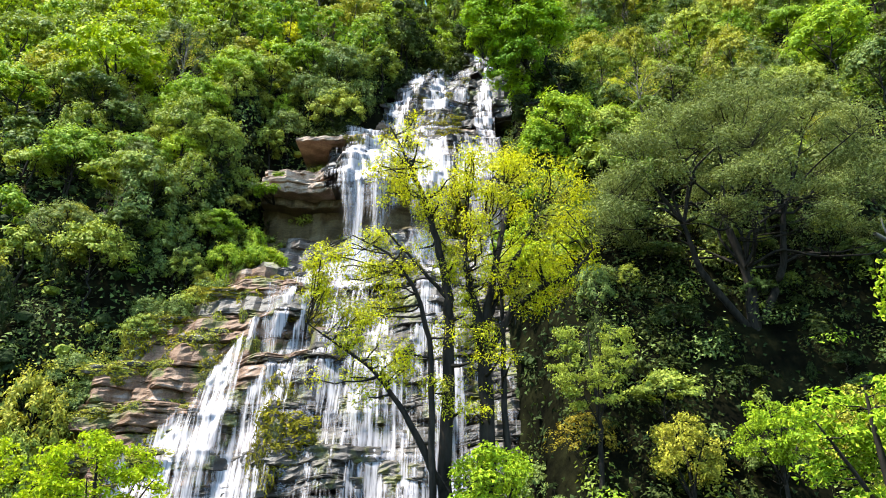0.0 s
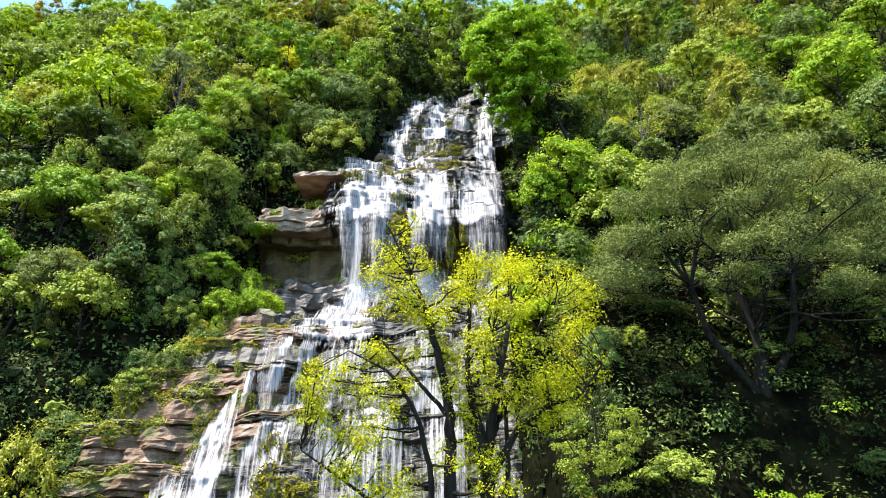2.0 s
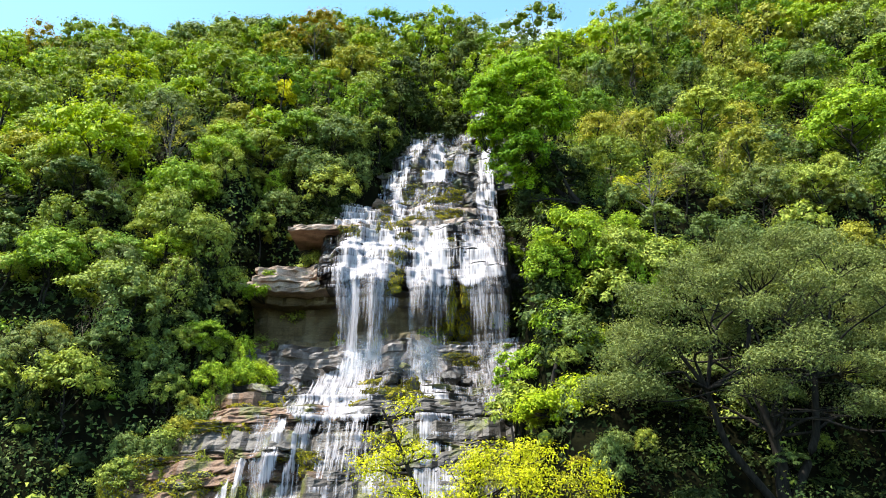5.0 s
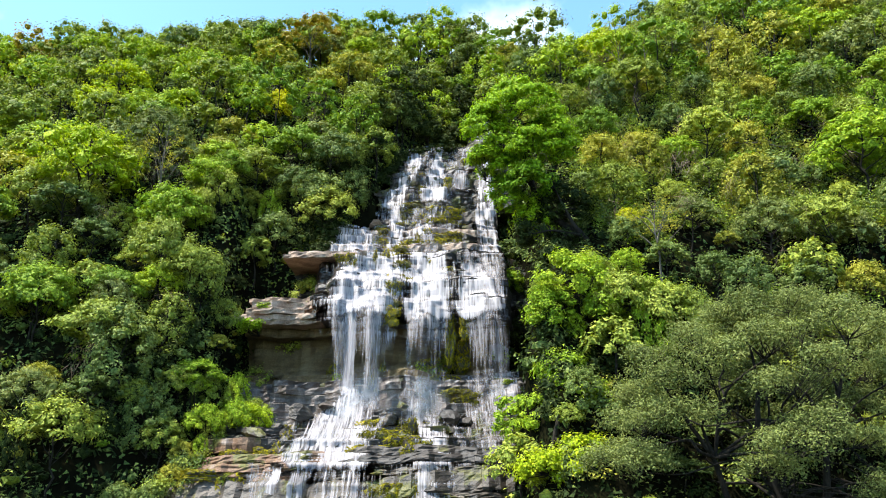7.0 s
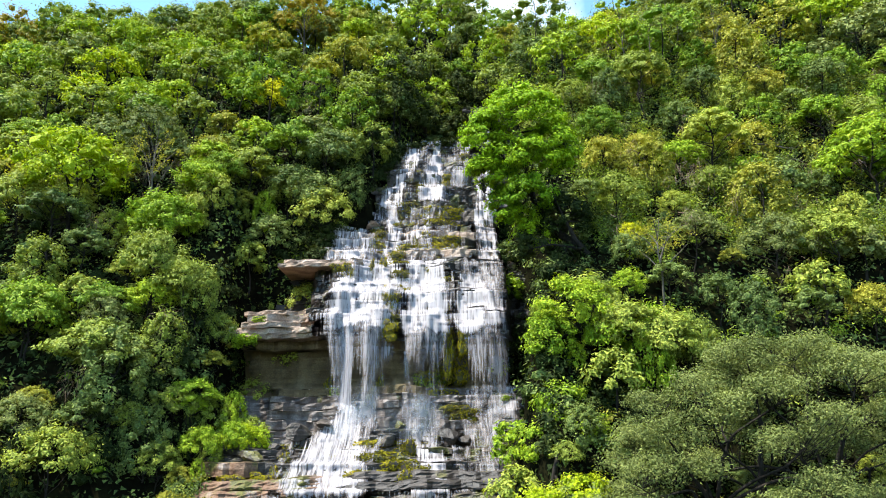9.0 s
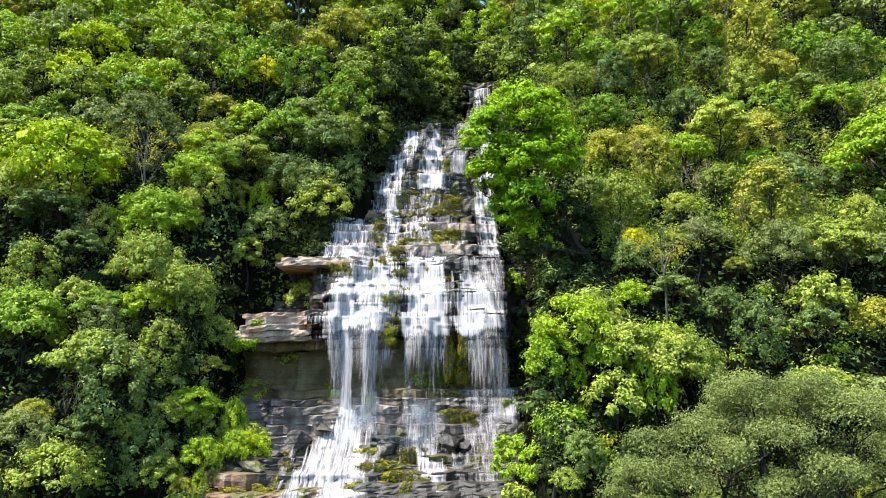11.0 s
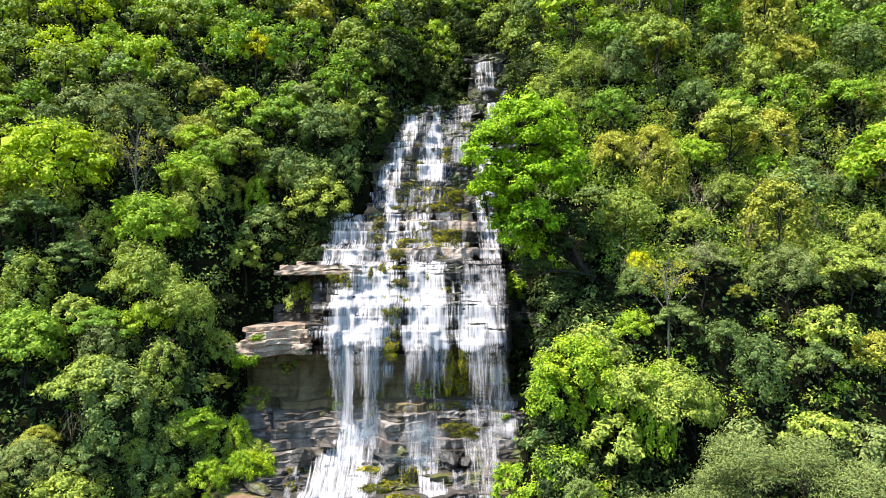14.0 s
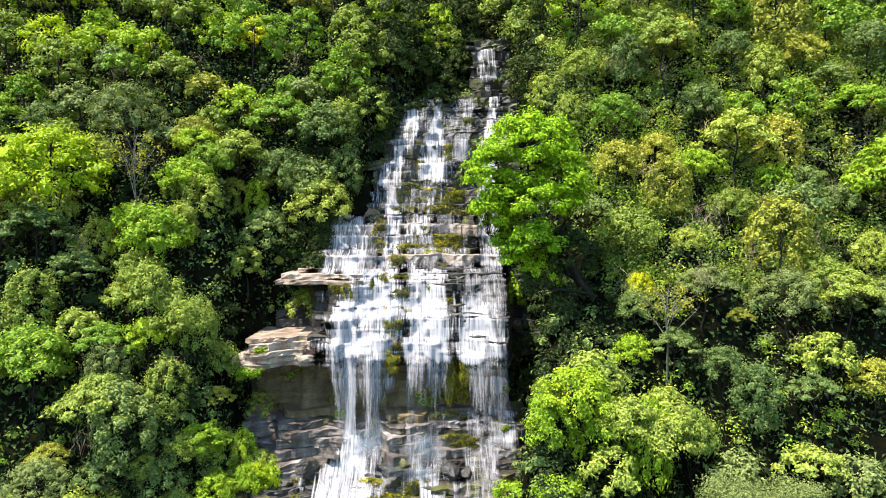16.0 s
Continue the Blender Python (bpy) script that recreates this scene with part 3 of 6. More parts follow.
def build_rocks():
    rng = np.random.default_rng(11)
    roots = {}
    for name, label in (("rock_wall_1", "lower waterfall slope of wet layered brown rock"), ("rock_wall_2", "overhanging cliff of pale layered rock with a shaded hollow"),
                        ("rock_wall_3", "upper cascade steps of grey layered rock")):
        roots[name] = tagged(new(name), label, "rock wall", kind="structure")
    for bed, (z0, z1, out) in enumerate(BEDS):
        zm = (z0 + z1) / 2
        root = roots["rock_wall_1" if zm < 29.5 else "rock_wall_2" if zm < 47 else "rock_wall_3"]
        x, right = float(rock_left(zm)) + rng.uniform(-0.8, 0.8) * (2 if zm < 28 else 1), float(rock_right(zm))
        while x < right:
            length = 30 if 35.2 < zm < 39 else rng.uniform(4, 9) if 29.5 < zm < 42.4 else rng.uniform(6, 16) if zm < 28 else rng.uniform(9, 20) if zm > 47.6 else rng.uniform(2.6, 9.0)
            x1 = min(x + length, right + 1)
            nx = max(4, int((x1 - x) / 0.38))
            xs = np.linspace(x, x1 - 0.02, nx)
            slack = -0.25 if 46.3 < zm < 47.4 and x < -10 else rng.uniform(-0.22, 0.22) if zm < 28 else rng.uniform(-0.2, 0.2) if 29 < zm < 35 else rng.uniform(-0.16, 0.16)
            chip = (0.10 if 39.6 < zm < 42.4 else 0.04) * np.maximum(0, noise_1d(xs, bed) - 0.45) / 0.55
            rows = []
            parts = [(0, 0.07), (0.12, 0), (0.55, 0.02), (0.94, 0.03), (1, 0.08)] if zm > 28 else [(0, 0.16), (0.10, 0.02), (0.3, 0.0), (0.52, 0.03), (0.74, 0.0), (0.92, 0.05), (1, 0.14)]
            if z1 - z0 > 2:     # the smooth back wall of the hollow
                parts = [(q, 0.9 * math.sin(math.pi * q) + 0.3 * math.sin(9 * q)) for q in np.linspace(0, 1, 14)]
            for q, back in parts:
                yy = rock_front(xs, zm) - out + wander(xs, bed) + back + slack + chip * 3.0
                if zm < 28:
                    yy = yy + 0.85 * (np.interp(z0 + q * (z1 - z0), P_Z, P_Y) - np.interp(zm, P_Z, P_Y)) + 3.5 * smooth01((float(rock_left(zm)) + 2.2 - xs) / 3.0) ** 2
                if z1 - z0 > 2:
                    yy = rock_front(xs, zm) + back + 1.5 * smooth01((-11.5 - xs) / 4.0) + 0.5 * np.sin(0.6 * xs + 2.5 * q) + 0.15 * np.sin(2.1 * xs - 7 * q) + rng.normal(0, 0.02, nx)
                else:
                    yy = yy + rng.normal(0, 0.05, nx)
                rows.append(np.stack([xs, yy, np.full(nx, z0 + q * (z1 - z0)) + rng.normal(0, 0.02, nx)], 1))
            deep = 9.0 if zm < 47 else 6.0
            top = rows[-1].copy(); top[:, 1] += deep
            bot = rows[0].copy(); bot[:, 1] += deep
            G = np.stack([bot] + rows + [top])
            nr = len(G)
            i, j = np.meshgrid(np.arange(nr - 1), np.arange(nx - 1), indexing="ij")
            a = (i * nx + j).ravel()
            F = np.stack([a, a + 1, a + nx + 1, a + nx], 1).tolist()
            V = G.reshape(-1, 3)
            V[:, 2] += (0.10 * np.sin(0.45 * V[:, 0] + 0.3 * z0) + 0.05 * np.sin(1.7 * V[:, 0] + 1.1 * z0)) * (0.3 if 46.3 < zm < 47.4 else 1)      # the beds undulate
            if zm < 28:
                V[:, 2] += 0.16 * np.sin(0.31 * V[:, 0] + 0.8 * z0) + 0.07 * np.sin(1.3 * V[:, 0] - 0.6 * z0) + 0.035 * (V[:, 0] + 14)
            for col, flip in ((0, False), (nx - 1, True)):
                for r in range(1, nr - 2):
                    q = [0 * nx + col, r * nx + col, (r + 1) * nx + col, (nr - 1) * nx + col]
                    F.append(q[::-1] if flip else q)
            xm = (x + x1) / 2
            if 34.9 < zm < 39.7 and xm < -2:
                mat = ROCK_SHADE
            elif (xm < -8.5 and (39.5 < zm < 41.9 or 46.1 < zm < 47.6)) or (48.2 < zm < 52.6 and bed % 3 == 0):
                mat = ROCK_PALE
            elif (xm < -8 and 30.6 < zm < 35) or (-5 < xm < 3 and 31.5 < zm < 35):
                mat = ROCK_BANDED
            elif (xm < -13 and zm < 29) or (xm < -15 and zm > 39):
                mat = ROCK_DRY
            elif (zm > 47.6 and xm > -8) or (29.5 < zm < 39.5 and xm > -5) or zm < 27:
                mat = ROCK_MOSSY
            else:
                mat = ROCK_WET
            mesh_object("rock_block", V, F, mat, root)
            x = x1


build_rocks()


# ---- falling water ----
GRAIN = np.random.default_rng(77).random((64, 64))


def cloud(a, b):
    """Smooth random values from 0 to 1 over a plane."""
    i, j = np.floor(a).astype(int), np.floor(b).astype(int)
    u, v = a - i, b - j
    u, v = u * u * (3 - 2 * u), v * v * (3 - 2 * v)
    i, j = i % 64, j % 64
    i1, j1 = (i + 1) % 64, (j + 1) % 64
    return (GRAIN[i, j] * (1 - u) + GRAIN[i1, j] * u) * (1 - v) + (GRAIN[i, j1] * (1 - u) + GRAIN[i1, j1] * u) * v


def stream(root, path, mat=None, lift=0.12, seed=0, thin=0.0, mesh=0.15, broken=1.0, ease=7, fade=0.0):
    """A sheet of water down the rock: path rows are height, middle, width. It leaves a lip and drops until rock catches it."""
    rng = np.random.default_rng(seed)
    path = np.asarray(path, float)[::-1]
    zs = np.arange(path[-1, 0] + 0.9, path[0, 0] - 1.1, -1.15 * mesh)
    wide = path[:, 2].max() * 1.25
    us = np.linspace(-0.72, 0.72, max(6, int(wide / mesh)))
    mid, w = np.interp(zs, path[:, 0], path[:, 1]), np.interp(zs, path[:, 0], path[:, 2])
    X = mid[:, None] + 0.05 * np.sin(zs * 1.1 + seed)[:, None] + us[None, :] * w[:, None]
    Z = np.repeat(zs[:, None], len(us), 1)
    rock = np.minimum.accumulate(face(X, Z), axis=0) - lift
    soft = np.stack([np.convolve(np.pad(rock[:, j], ease // 2, mode="edge"), np.ones(ease) / ease, mode="valid") for j in range(len(us))], 1)
    Y = np.minimum(soft, rock + 0.02) if ease <= 7 else np.minimum(soft - 0.12, rock + 0.02) + rng.normal(0, 0.012, X.shape)
    run = np.concatenate([np.zeros((1, len(us))), np.cumsum(np.hypot(np.diff(Y, axis=0), np.diff(Z, axis=0)), axis=0)])
    run = run * 0.5 + run.mean(1)[:, None] * 0.5
    k = np.clip(np.searchsorted(BED_LOW, Z, side="right") - 1, 0, len(BEDS) - 1)
    rise = (Z - BED_LOW[k]) / (2 * (BED_MID[k] - BED_LOW[k]))
    ragged = 0.8 * cloud(X * 1.1 + 3.1 * seed, X * 0 + seed)
    ends = np.minimum(smooth01((zs[0] - Z - ragged) / 0.6), smooth01((Z - zs[-1] - ragged) / 1.2))
    sway = us[None, :] + 0.16 * (cloud(Z * 0.9 + 5 * seed, Z * 0 + 0.5) - 0.5) + 0.10 * (cloud(k * 3.7 + seed, Z * 0) - 0.5)
    split = 0.5 * (cloud(X * 0.9 + 3.1 * seed, Z * 0.22 + seed) - 0.5) + 0.28 * (cloud(X * 2.4 + (7.3 * k if ease <= 7 else seed), Z * 0.2 + seed) - 0.5) + (0.26 if ease <= 7 else 0.1) * (rise - 0.5)
    A = np.minimum(1 - smooth01((np.abs(sway) - 0.30) / 0.40) + broken * split, -0.6 + 1.7 * ends) - thin - fade * smooth01((zs[0] - Z) / (zs[0] - zs[-1]))
    V = np.stack([X, Y, Z], -1).reshape(-1, 3)
    nx = len(us)
    i, j = np.meshgrid(np.arange(len(zs) - 1), np.arange(nx - 1), indexing="ij")
    a = (i * nx + j).ravel()
    F = np.stack([a, a + nx, a + nx + 1, a + 1], 1)
    off = rng.uniform(0, 80)
    flow = np.stack([X + off, run + off], -1).reshape(-1, 2)
    edge = np.stack([A, np.zeros_like(A)], -1).reshape(-1, 2)
    return mesh_object("cascade", V, F, mat or WATER, root, smooth=True, flow=flow, edge=edge)


def build_water():
    fall = tagged(new("waterfall"), "white waterfall spilling down stepped layered rock", "waterfall", kind="structure")
    count = [0]

    def run(path, mat=None, **kw):
        count[0] += 1
        stream(fall, path, mat, seed=count[0], **kw)
    # topmost fall between the trees
    run([(73, 5.6, 2.2), (68.8, 5.9, 3.0)], thin=0.05, ease=7, lift=0.16)
    run([(68.6, 5.7, 1.0), (66.4, 5.6, 0.9)], VEIL)
    # upper steps, from the shaded edge to the overhanging tree
    run([(64.6, -3.3, 1.6), (62.5, -3.1, 2.2), (59.8, -4.2, 2.4), (57.3, -5.2, 2.8), (55.4, -6.0, 3.6)], RAPID, thin=0.05, ease=7, lift=0.16)
    run([(58.6, -5.4, 0.9), (55.8, -6.4, 1.3)], thin=-0.1, ease=7, lift=0.16)
    run([(55.8, -7.4, 1.4), (54.4, -8.4, 1.6), (52.4, -9.8, 2.4)], RAPID, ease=7, lift=0.16)
    run([(55.8, -5.2, 1.5), (52.6, -5.2, 1.7)], RAPID, thin=0.05, ease=7, lift=0.16)
    run([(65.6, 0.0, 0.9), (63.4, -0.4, 1.1), (62.4, -0.5, 1.9), (60.5, -0.7, 2.8), (58.4, -0.7, 3.4), (56.2, -0.9, 3.2)], RAPID, thin=0.06, ease=7, lift=0.16)
    run([(62.8, -0.6, 1.0), (59.6, -0.9, 1.6)], ease=7, lift=0.16)
    run([(56.0, -1.1, 0.9), (52.4, -1.2, 1.0)], RAPID, ease=7, lift=0.16)
    run([(55.6, -3.0, 0.7), (53.0, -3.1, 0.9)], VEIL)
    run([(52.8, -1.9, 2.0), (50.6, -2.2, 3.2)], RAPID, thin=0.02, ease=7, lift=0.16)
    run([(66.0, 3.2, 1.0), (63, 2.8, 1.4), (60, 2.2, 2.2), (58.2, 1.9, 2.4)], VEIL, thin=-0.22, ease=7, lift=0.16)
    run([(57.8, 1.0, 0.8), (55.6, 0.8, 0.8)], VEIL)
    run([(66.4, 6.2, 1.2), (62, 5.4, 1.4), (56, 5.0, 2.2), (47.5, 4.8, 2.6)], RAPID, ease=7, lift=0.16)
    # middle apron
    run([(52.4, -9.4, 3.6), (50, -9.4, 4.6), (47.1, -9.2, 5.2)], thin=-0.08, ease=7, lift=0.16)
    run([(53.0, -4.8, 1.5), (49.6, -4.9, 1.5), (47.1, -5.2, 2.4)], ease=7, lift=0.16)
    run([(48.6, -7.0, 5.0), (47.0, -7.2, 5.6)], VEIL, ease=7, lift=0.16)
    run([(50.6, -2.0, 3.0), (47.1, -1.2, 3.0)], VEIL, ease=7, lift=0.16)
    # broad bright sheets from step to step down to the lip
    run([(47.6, -6.6, 4.6), (45, -6.6, 5.0), (44.2, -6.6, 5.6), (43, -6.8, 5.8), (39.9, -7.0, 6.0)], thin=-0.16, ease=7, mesh=0.12, lift=0.2)
    run([(47.4, -4.9, 1.4), (44.4, -5.0, 1.6)], VEIL, thin=-0.1, ease=3)
    run([(44.9, -6.6, 6.0), (43.4, -6.8, 6.4)], thin=-0.2, ease=7, mesh=0.12, lift=0.2)
    run([(42.4, -6.9, 6.4), (40.6, -7.0, 6.8)], thin=-0.1, ease=7, mesh=0.12, lift=0.2)
    run([(47.6, -1.2, 3.4), (45, -1.3, 3.8), (43, -1.3, 4.2), (39.9, -1.3, 4.4)], thin=-0.14, ease=7, mesh=0.12, lift=0.2)
    run([(44.9, -1.3, 4.4), (43.2, -1.3, 4.6)], thin=-0.12, ease=7, mesh=0.12, lift=0.2)
    run([(48.6, 2.9, 1.8), (44.2, 2.9, 2.2)], VEIL, thin=-0.2, ease=3)
    run([(45.0, 3.2, 3.4), (42.6, 3.4, 4.0), (39.9, 3.8, 4.8)], thin=-0.06, ease=7, mesh=0.12, lift=0.2)
    run([(50.2, 5.0, 2.0), (46, 4.7, 2.4), (41.5, 4.6, 2.8)], VEIL, thin=-0.1, ease=7, lift=0.16)
    run([(46.4, -10.6, 1.6), (40.8, -10.8, 2.0)], THIN)
    # thin film over the steps between
    run([(65, 0.5, 9), (60, -0.8, 9), (56, -2.0, 11), (52, -3.5, 13), (47.2, -3.0, 15)], THIN, lift=0.05, mesh=0.24)
    run([(52.4, -3.5, 12), (47.2, -3.0, 14)], THIN, lift=0.06, mesh=0.2, thin=-0.2)
    run([(47.2, -2.5, 14.5), (40.6, -2.6, 15.5)], THIN, lift=0.05, mesh=0.24, thin=-0.15)
    run([(31, -4, 15), (27.4, -4.5, 17), (20, -5, 20), (9, -6, 24)], THIN, lift=0.05, mesh=0.24)
    run([(66, -0.2, 7.5), (61, -1.2, 8.0), (57, -2.4, 9.0), (53, -4.0, 10.5)], VEIL, lift=0.1, thin=0.10, broken=1.6)
    run([(53, -4.6, 12), (50, -4.2, 14), (47.2, -3.6, 15)], VEIL, lift=0.1, thin=0.12, broken=1.6)
    # free fall over the hollow: one bright rope of water, and strands that thin out as they drop
    run([(41.6, -7.0, 6.6), (38, -6.8, 5.8), (32.4, -6.6, 4.8)], VEIL, broken=0.9, thin=-0.14, fade=0.4)
    run([(42.2, -7.9, 1.2), (36, -7.95, 0.8), (31.4, -7.8, 1.3)], VEIL, thin=-0.62, broken=0.5)
    run([(41.8, -8.6, 2.2), (37, -8.5, 1.9), (33, -8.3, 1.8)], VEIL, thin=-0.15, broken=0.9, fade=0.3)
    run([(42, -5.9, 1.7), (36, -5.9, 1.4), (31.6, -5.9, 1.8)], VEIL, thin=-0.3, broken=0.3, fade=0.15)
    run([(41.4, -1.2, 4.8), (38, -1.3, 4.4), (33, -1.4, 4.0)], VEIL, thin=-0.2, broken=0.8, fade=0.5)
    run([(41.4, -2.6, 1.2), (38, -2.6, 1.0), (34.5, -2.6, 1.0)], VEIL, thin=-0.25, fade=0.45)
    run([(41.2, 3.7, 4.4), (38, 4.1, 3.6), (33, 4.2, 3.2)], VEIL, thin=-0.18, fade=0.18)
    run([(37.4, 5.1, 2.4), (35, 5.2, 2.4), (32.4, 5.1, 2.4)], VEIL, thin=-0.42)
    run([(37.6, 5.2, 1.8), (36.6, 5.2, 2.0)], thin=-0.2, lift=0.2)
    run([(34.6, 3.0, 2.0), (31, 2.8, 2.2)], VEIL, thin=-0.2)
    run([(40.6, -10.6, 0.7), (36, -10.6, 0.6)], THIN)
    # below the plunge
    run([(33.6, -7.6, 1.2), (32.6, -7.7, 2.4), (31.2, -8.0, 4.0), (29.8, -8.2, 5.2), (28.4, -8.5, 6.2), (27.2, -8.6, 6.6)], thin=-0.15, ease=19, lift=0.2)
    run([(33.0, -6.4, 1.6), (31.4, -6.6, 2.6), (29.6, -7.0, 3.4), (27.4, -7.2, 3.8)], VEIL, thin=-0.15, ease=15, lift=0.3)
    run([(34.2, -1.6, 3.6), (32.6, -1.6, 4.2), (30.4, -1.4, 4.4)], VEIL, thin=0.0, broken=1.4, ease=15, lift=0.25)
    run([(33.0, 3.6, 2.6), (31.0, 3.4, 3.0), (28.0, 3.4, 3.2)], VEIL, thin=-0.05, broken=1.2, ease=13)
    run([(31.4, -4.8, 1.2), (29.4, -5.6, 1.4), (27.4, -5.8, 1.6)], VEIL, thin=-0.2)
    run([(31.2, -1.2, 1.8), (29.4, -0.8, 2.4), (27.4, -0.6, 2.6)], thin=-0.12)
    run([(30.4, 1.3, 1.0), (27.2, 1.5, 1.1)], VEIL, thin=-0.2)
    run([(30.2, 3.4, 1.4), (27.2, 3.6, 1.6)], VEIL)
    run([(30.8, -11.6, 0.6), (28.2, -12.2, 0.7)], VEIL, thin=-0.25)
    # lower slope
    run([(27.6, -12.6, 2.0), (24.3, -12.6, 1.6), (21.0, -12.4, 1.5)], VEIL, thin=-0.08)
    run([(27.5, -11.4, 0.8), (24.2, -11.9, 0.9), (22.4, -12.2, 1.0)])
    run([(24.5, -13.8, 0.9), (22, -14.3, 1.5), (19.4, -15.1, 2.8), (16.2, -16.2, 4.6), (13, -17.6, 6.2), (9, -18.6, 7.0)], thin=0.02, lift=0.16, mat=RAPID, broken=1.0, ease=13)
    run([(27.4, -9.8, 1.2), (24.6, -10.0, 1.2), (22, -10.6, 2.2), (19, -11.6, 3.2), (16, -12.4, 3.4), (9, -13, 4.4)], RAPID, thin=0.06, broken=1.0, ease=13)
    run([(27.4, -7.6, 5.6), (25, -6.8, 5.8), (22, -5.8, 6.4), (16, -5.0, 7.0), (9, -4.8, 8.0)], thin=0.2, lift=0.16, mat=RAPID, broken=1.2, ease=13)
    run([(27.4, -0.4, 3.4), (24, -0.4, 4.0), (20, -0.5, 4.6), (14, -0.3, 5.2), (9, 0, 5.6)], thin=0.2, lift=0.16, mat=RAPID, broken=1.2, ease=13)
    run([(26, 3.4, 2.6), (16, 3.6, 3.0), (9, 3.8, 3.4)], VEIL)
    run([(22, -9.4, 2.4), (14, -9.2, 2.4), (9, -9.0, 2.6)], VEIL)


build_water()


def build_spray():
    """Drops thrown up where the falls strike."""
    rng = np.random.default_rng(66)
    m, n, l, p = material("spray")
    p.inputs["Base Color"].default_value = (0.75, 0.77, 0.8, 1)
    p.inputs["Roughness"].default_value = 0.6
    mist = material("mist")
    mm, mn, ml, mp = mist
    mp.inputs["Base Color"].default_value = (0.8, 0.81, 0.82, 1)
    mp.inputs["Roughness"].default_value = 1.0
    me_uv = mn.new("ShaderNodeUVMap"); me_uv.uv_map = "edge"
    ms = mn.new("ShaderNodeSeparateXYZ"); ml.new(me_uv.outputs["UV"], ms.inputs[0])
    geo = mn.new("ShaderNodeNewGeometry")
    puff = noise_node(mn, ml, 0.5, 3, geo.outputs["Position"])
    pr = mn.new("ShaderNodeMapRange"); pr.inputs["From Min"].default_value, pr.inputs["From Max"].default_value = 0.2, 0.7
    ml.new(puff.outputs["Fac"], pr.inputs["Value"])
    mx = mn.new("ShaderNodeMath"); mx.operation = "MULTIPLY"; ml.new(pr.outputs["Result"], mx.inputs[0]); ml.new(ms.outputs["X"], mx.inputs[1])
    mt, mix = mn.new("ShaderNodeBsdfTransparent"), mn.new("ShaderNodeMixShader")
    ml.new(mx.outputs[0], mix.inputs[0]); ml.new(mt.outputs[0], mix.inputs[1]); ml.new(mp.outputs[0], mix.inputs[2])
    ml.new(mix.outputs[0], mn["Material Output"].inputs["Surface"])
    for x, z, rx, rz, dense in ((-7.2, 32.6, 2.2, 2.2, 0.8), (-7.8, 31.4, 1.9, 1.5, 1.0), (-6.0, 33.6, 2.0, 2.8, 0.7), (-1.4, 33.0, 2.6, 2.3, 1.0), (-1.6, 31.6, 2.0, 1.0, 1.0), (4.6, 32.8, 1.8, 1.8, 0.45), (-4.2, 32.0, 2.0, 1.6, 0.3),
                             (-15.4, 19.4, 1.4, 1.2, 0.4), (-11.2, 21.4, 1.2, 1.0, 0.35), (-8.4, 29.6, 2.6, 0.9, 0.4)):
        a, b = np.meshgrid(np.linspace(-1, 1, 17), np.linspace(-1, 1, 17), indexing="ij")
        V = np.stack([x + rx * a, on_face(x, z) - 1.3 + 0.5 * a * a - 0.4 * b + 0.25 * np.sin(3 * a + x) * np.cos(2.5 * b), z + rz * b], -1).reshape(-1, 3)
        i, j = np.meshgrid(np.arange(16), np.arange(16), indexing="ij")
        q = (i * 17 + j).ravel()
        fade = 0.6 * dense * smooth01(1 - np.hypot(a, b)) ** 1.5
        ob = mesh_object("mist", V, np.stack([q, q + 17, q + 18, q + 1], 1), mm, smooth=True, edge=np.stack([fade, fade], -1).reshape(-1, 2))
        tagged(ob, "thin white mist drifting off the foot of the falls", "mist", kind="stuff")
    spots = []
    for x, z, sx, sz, number in ((-7.6, 31.6, 1.0, 0.9, 2600), (-7.0, 32.6, 1.6, 1.3, 1600), (-1.6, 32.2, 1.3, 1.0, 1500), (3.6, 31.8, 1.0, 0.8, 900), (-14.6, 20.0, 1.0, 0.8, 500), (-8.6, 29.0, 2.4, 0.6, 900)):
        d = rng.normal(0, 1, (number, 3)) * np.array([sx, 0.5, sz])
        spots.append(d + np.array([x, on_face(x, z) - 0.9, z]))
    pos = np.concatenate(spots)
    s = rng.uniform(0.008, 0.024, (len(pos), 1, 1))
    tri = rng.normal(0, 1, (len(pos), 3, 3))
    tri /= np.linalg.norm(tri, axis=2, keepdims=True)
    v = (pos[:, None, :] + tri * s).reshape(-1, 3)
    ob = mesh_object("spray", v, np.arange(len(v)).reshape(-1, 3), m)
    tagged(ob, "fine white spray where the falling water strikes rock", "spray", kind="stuff")


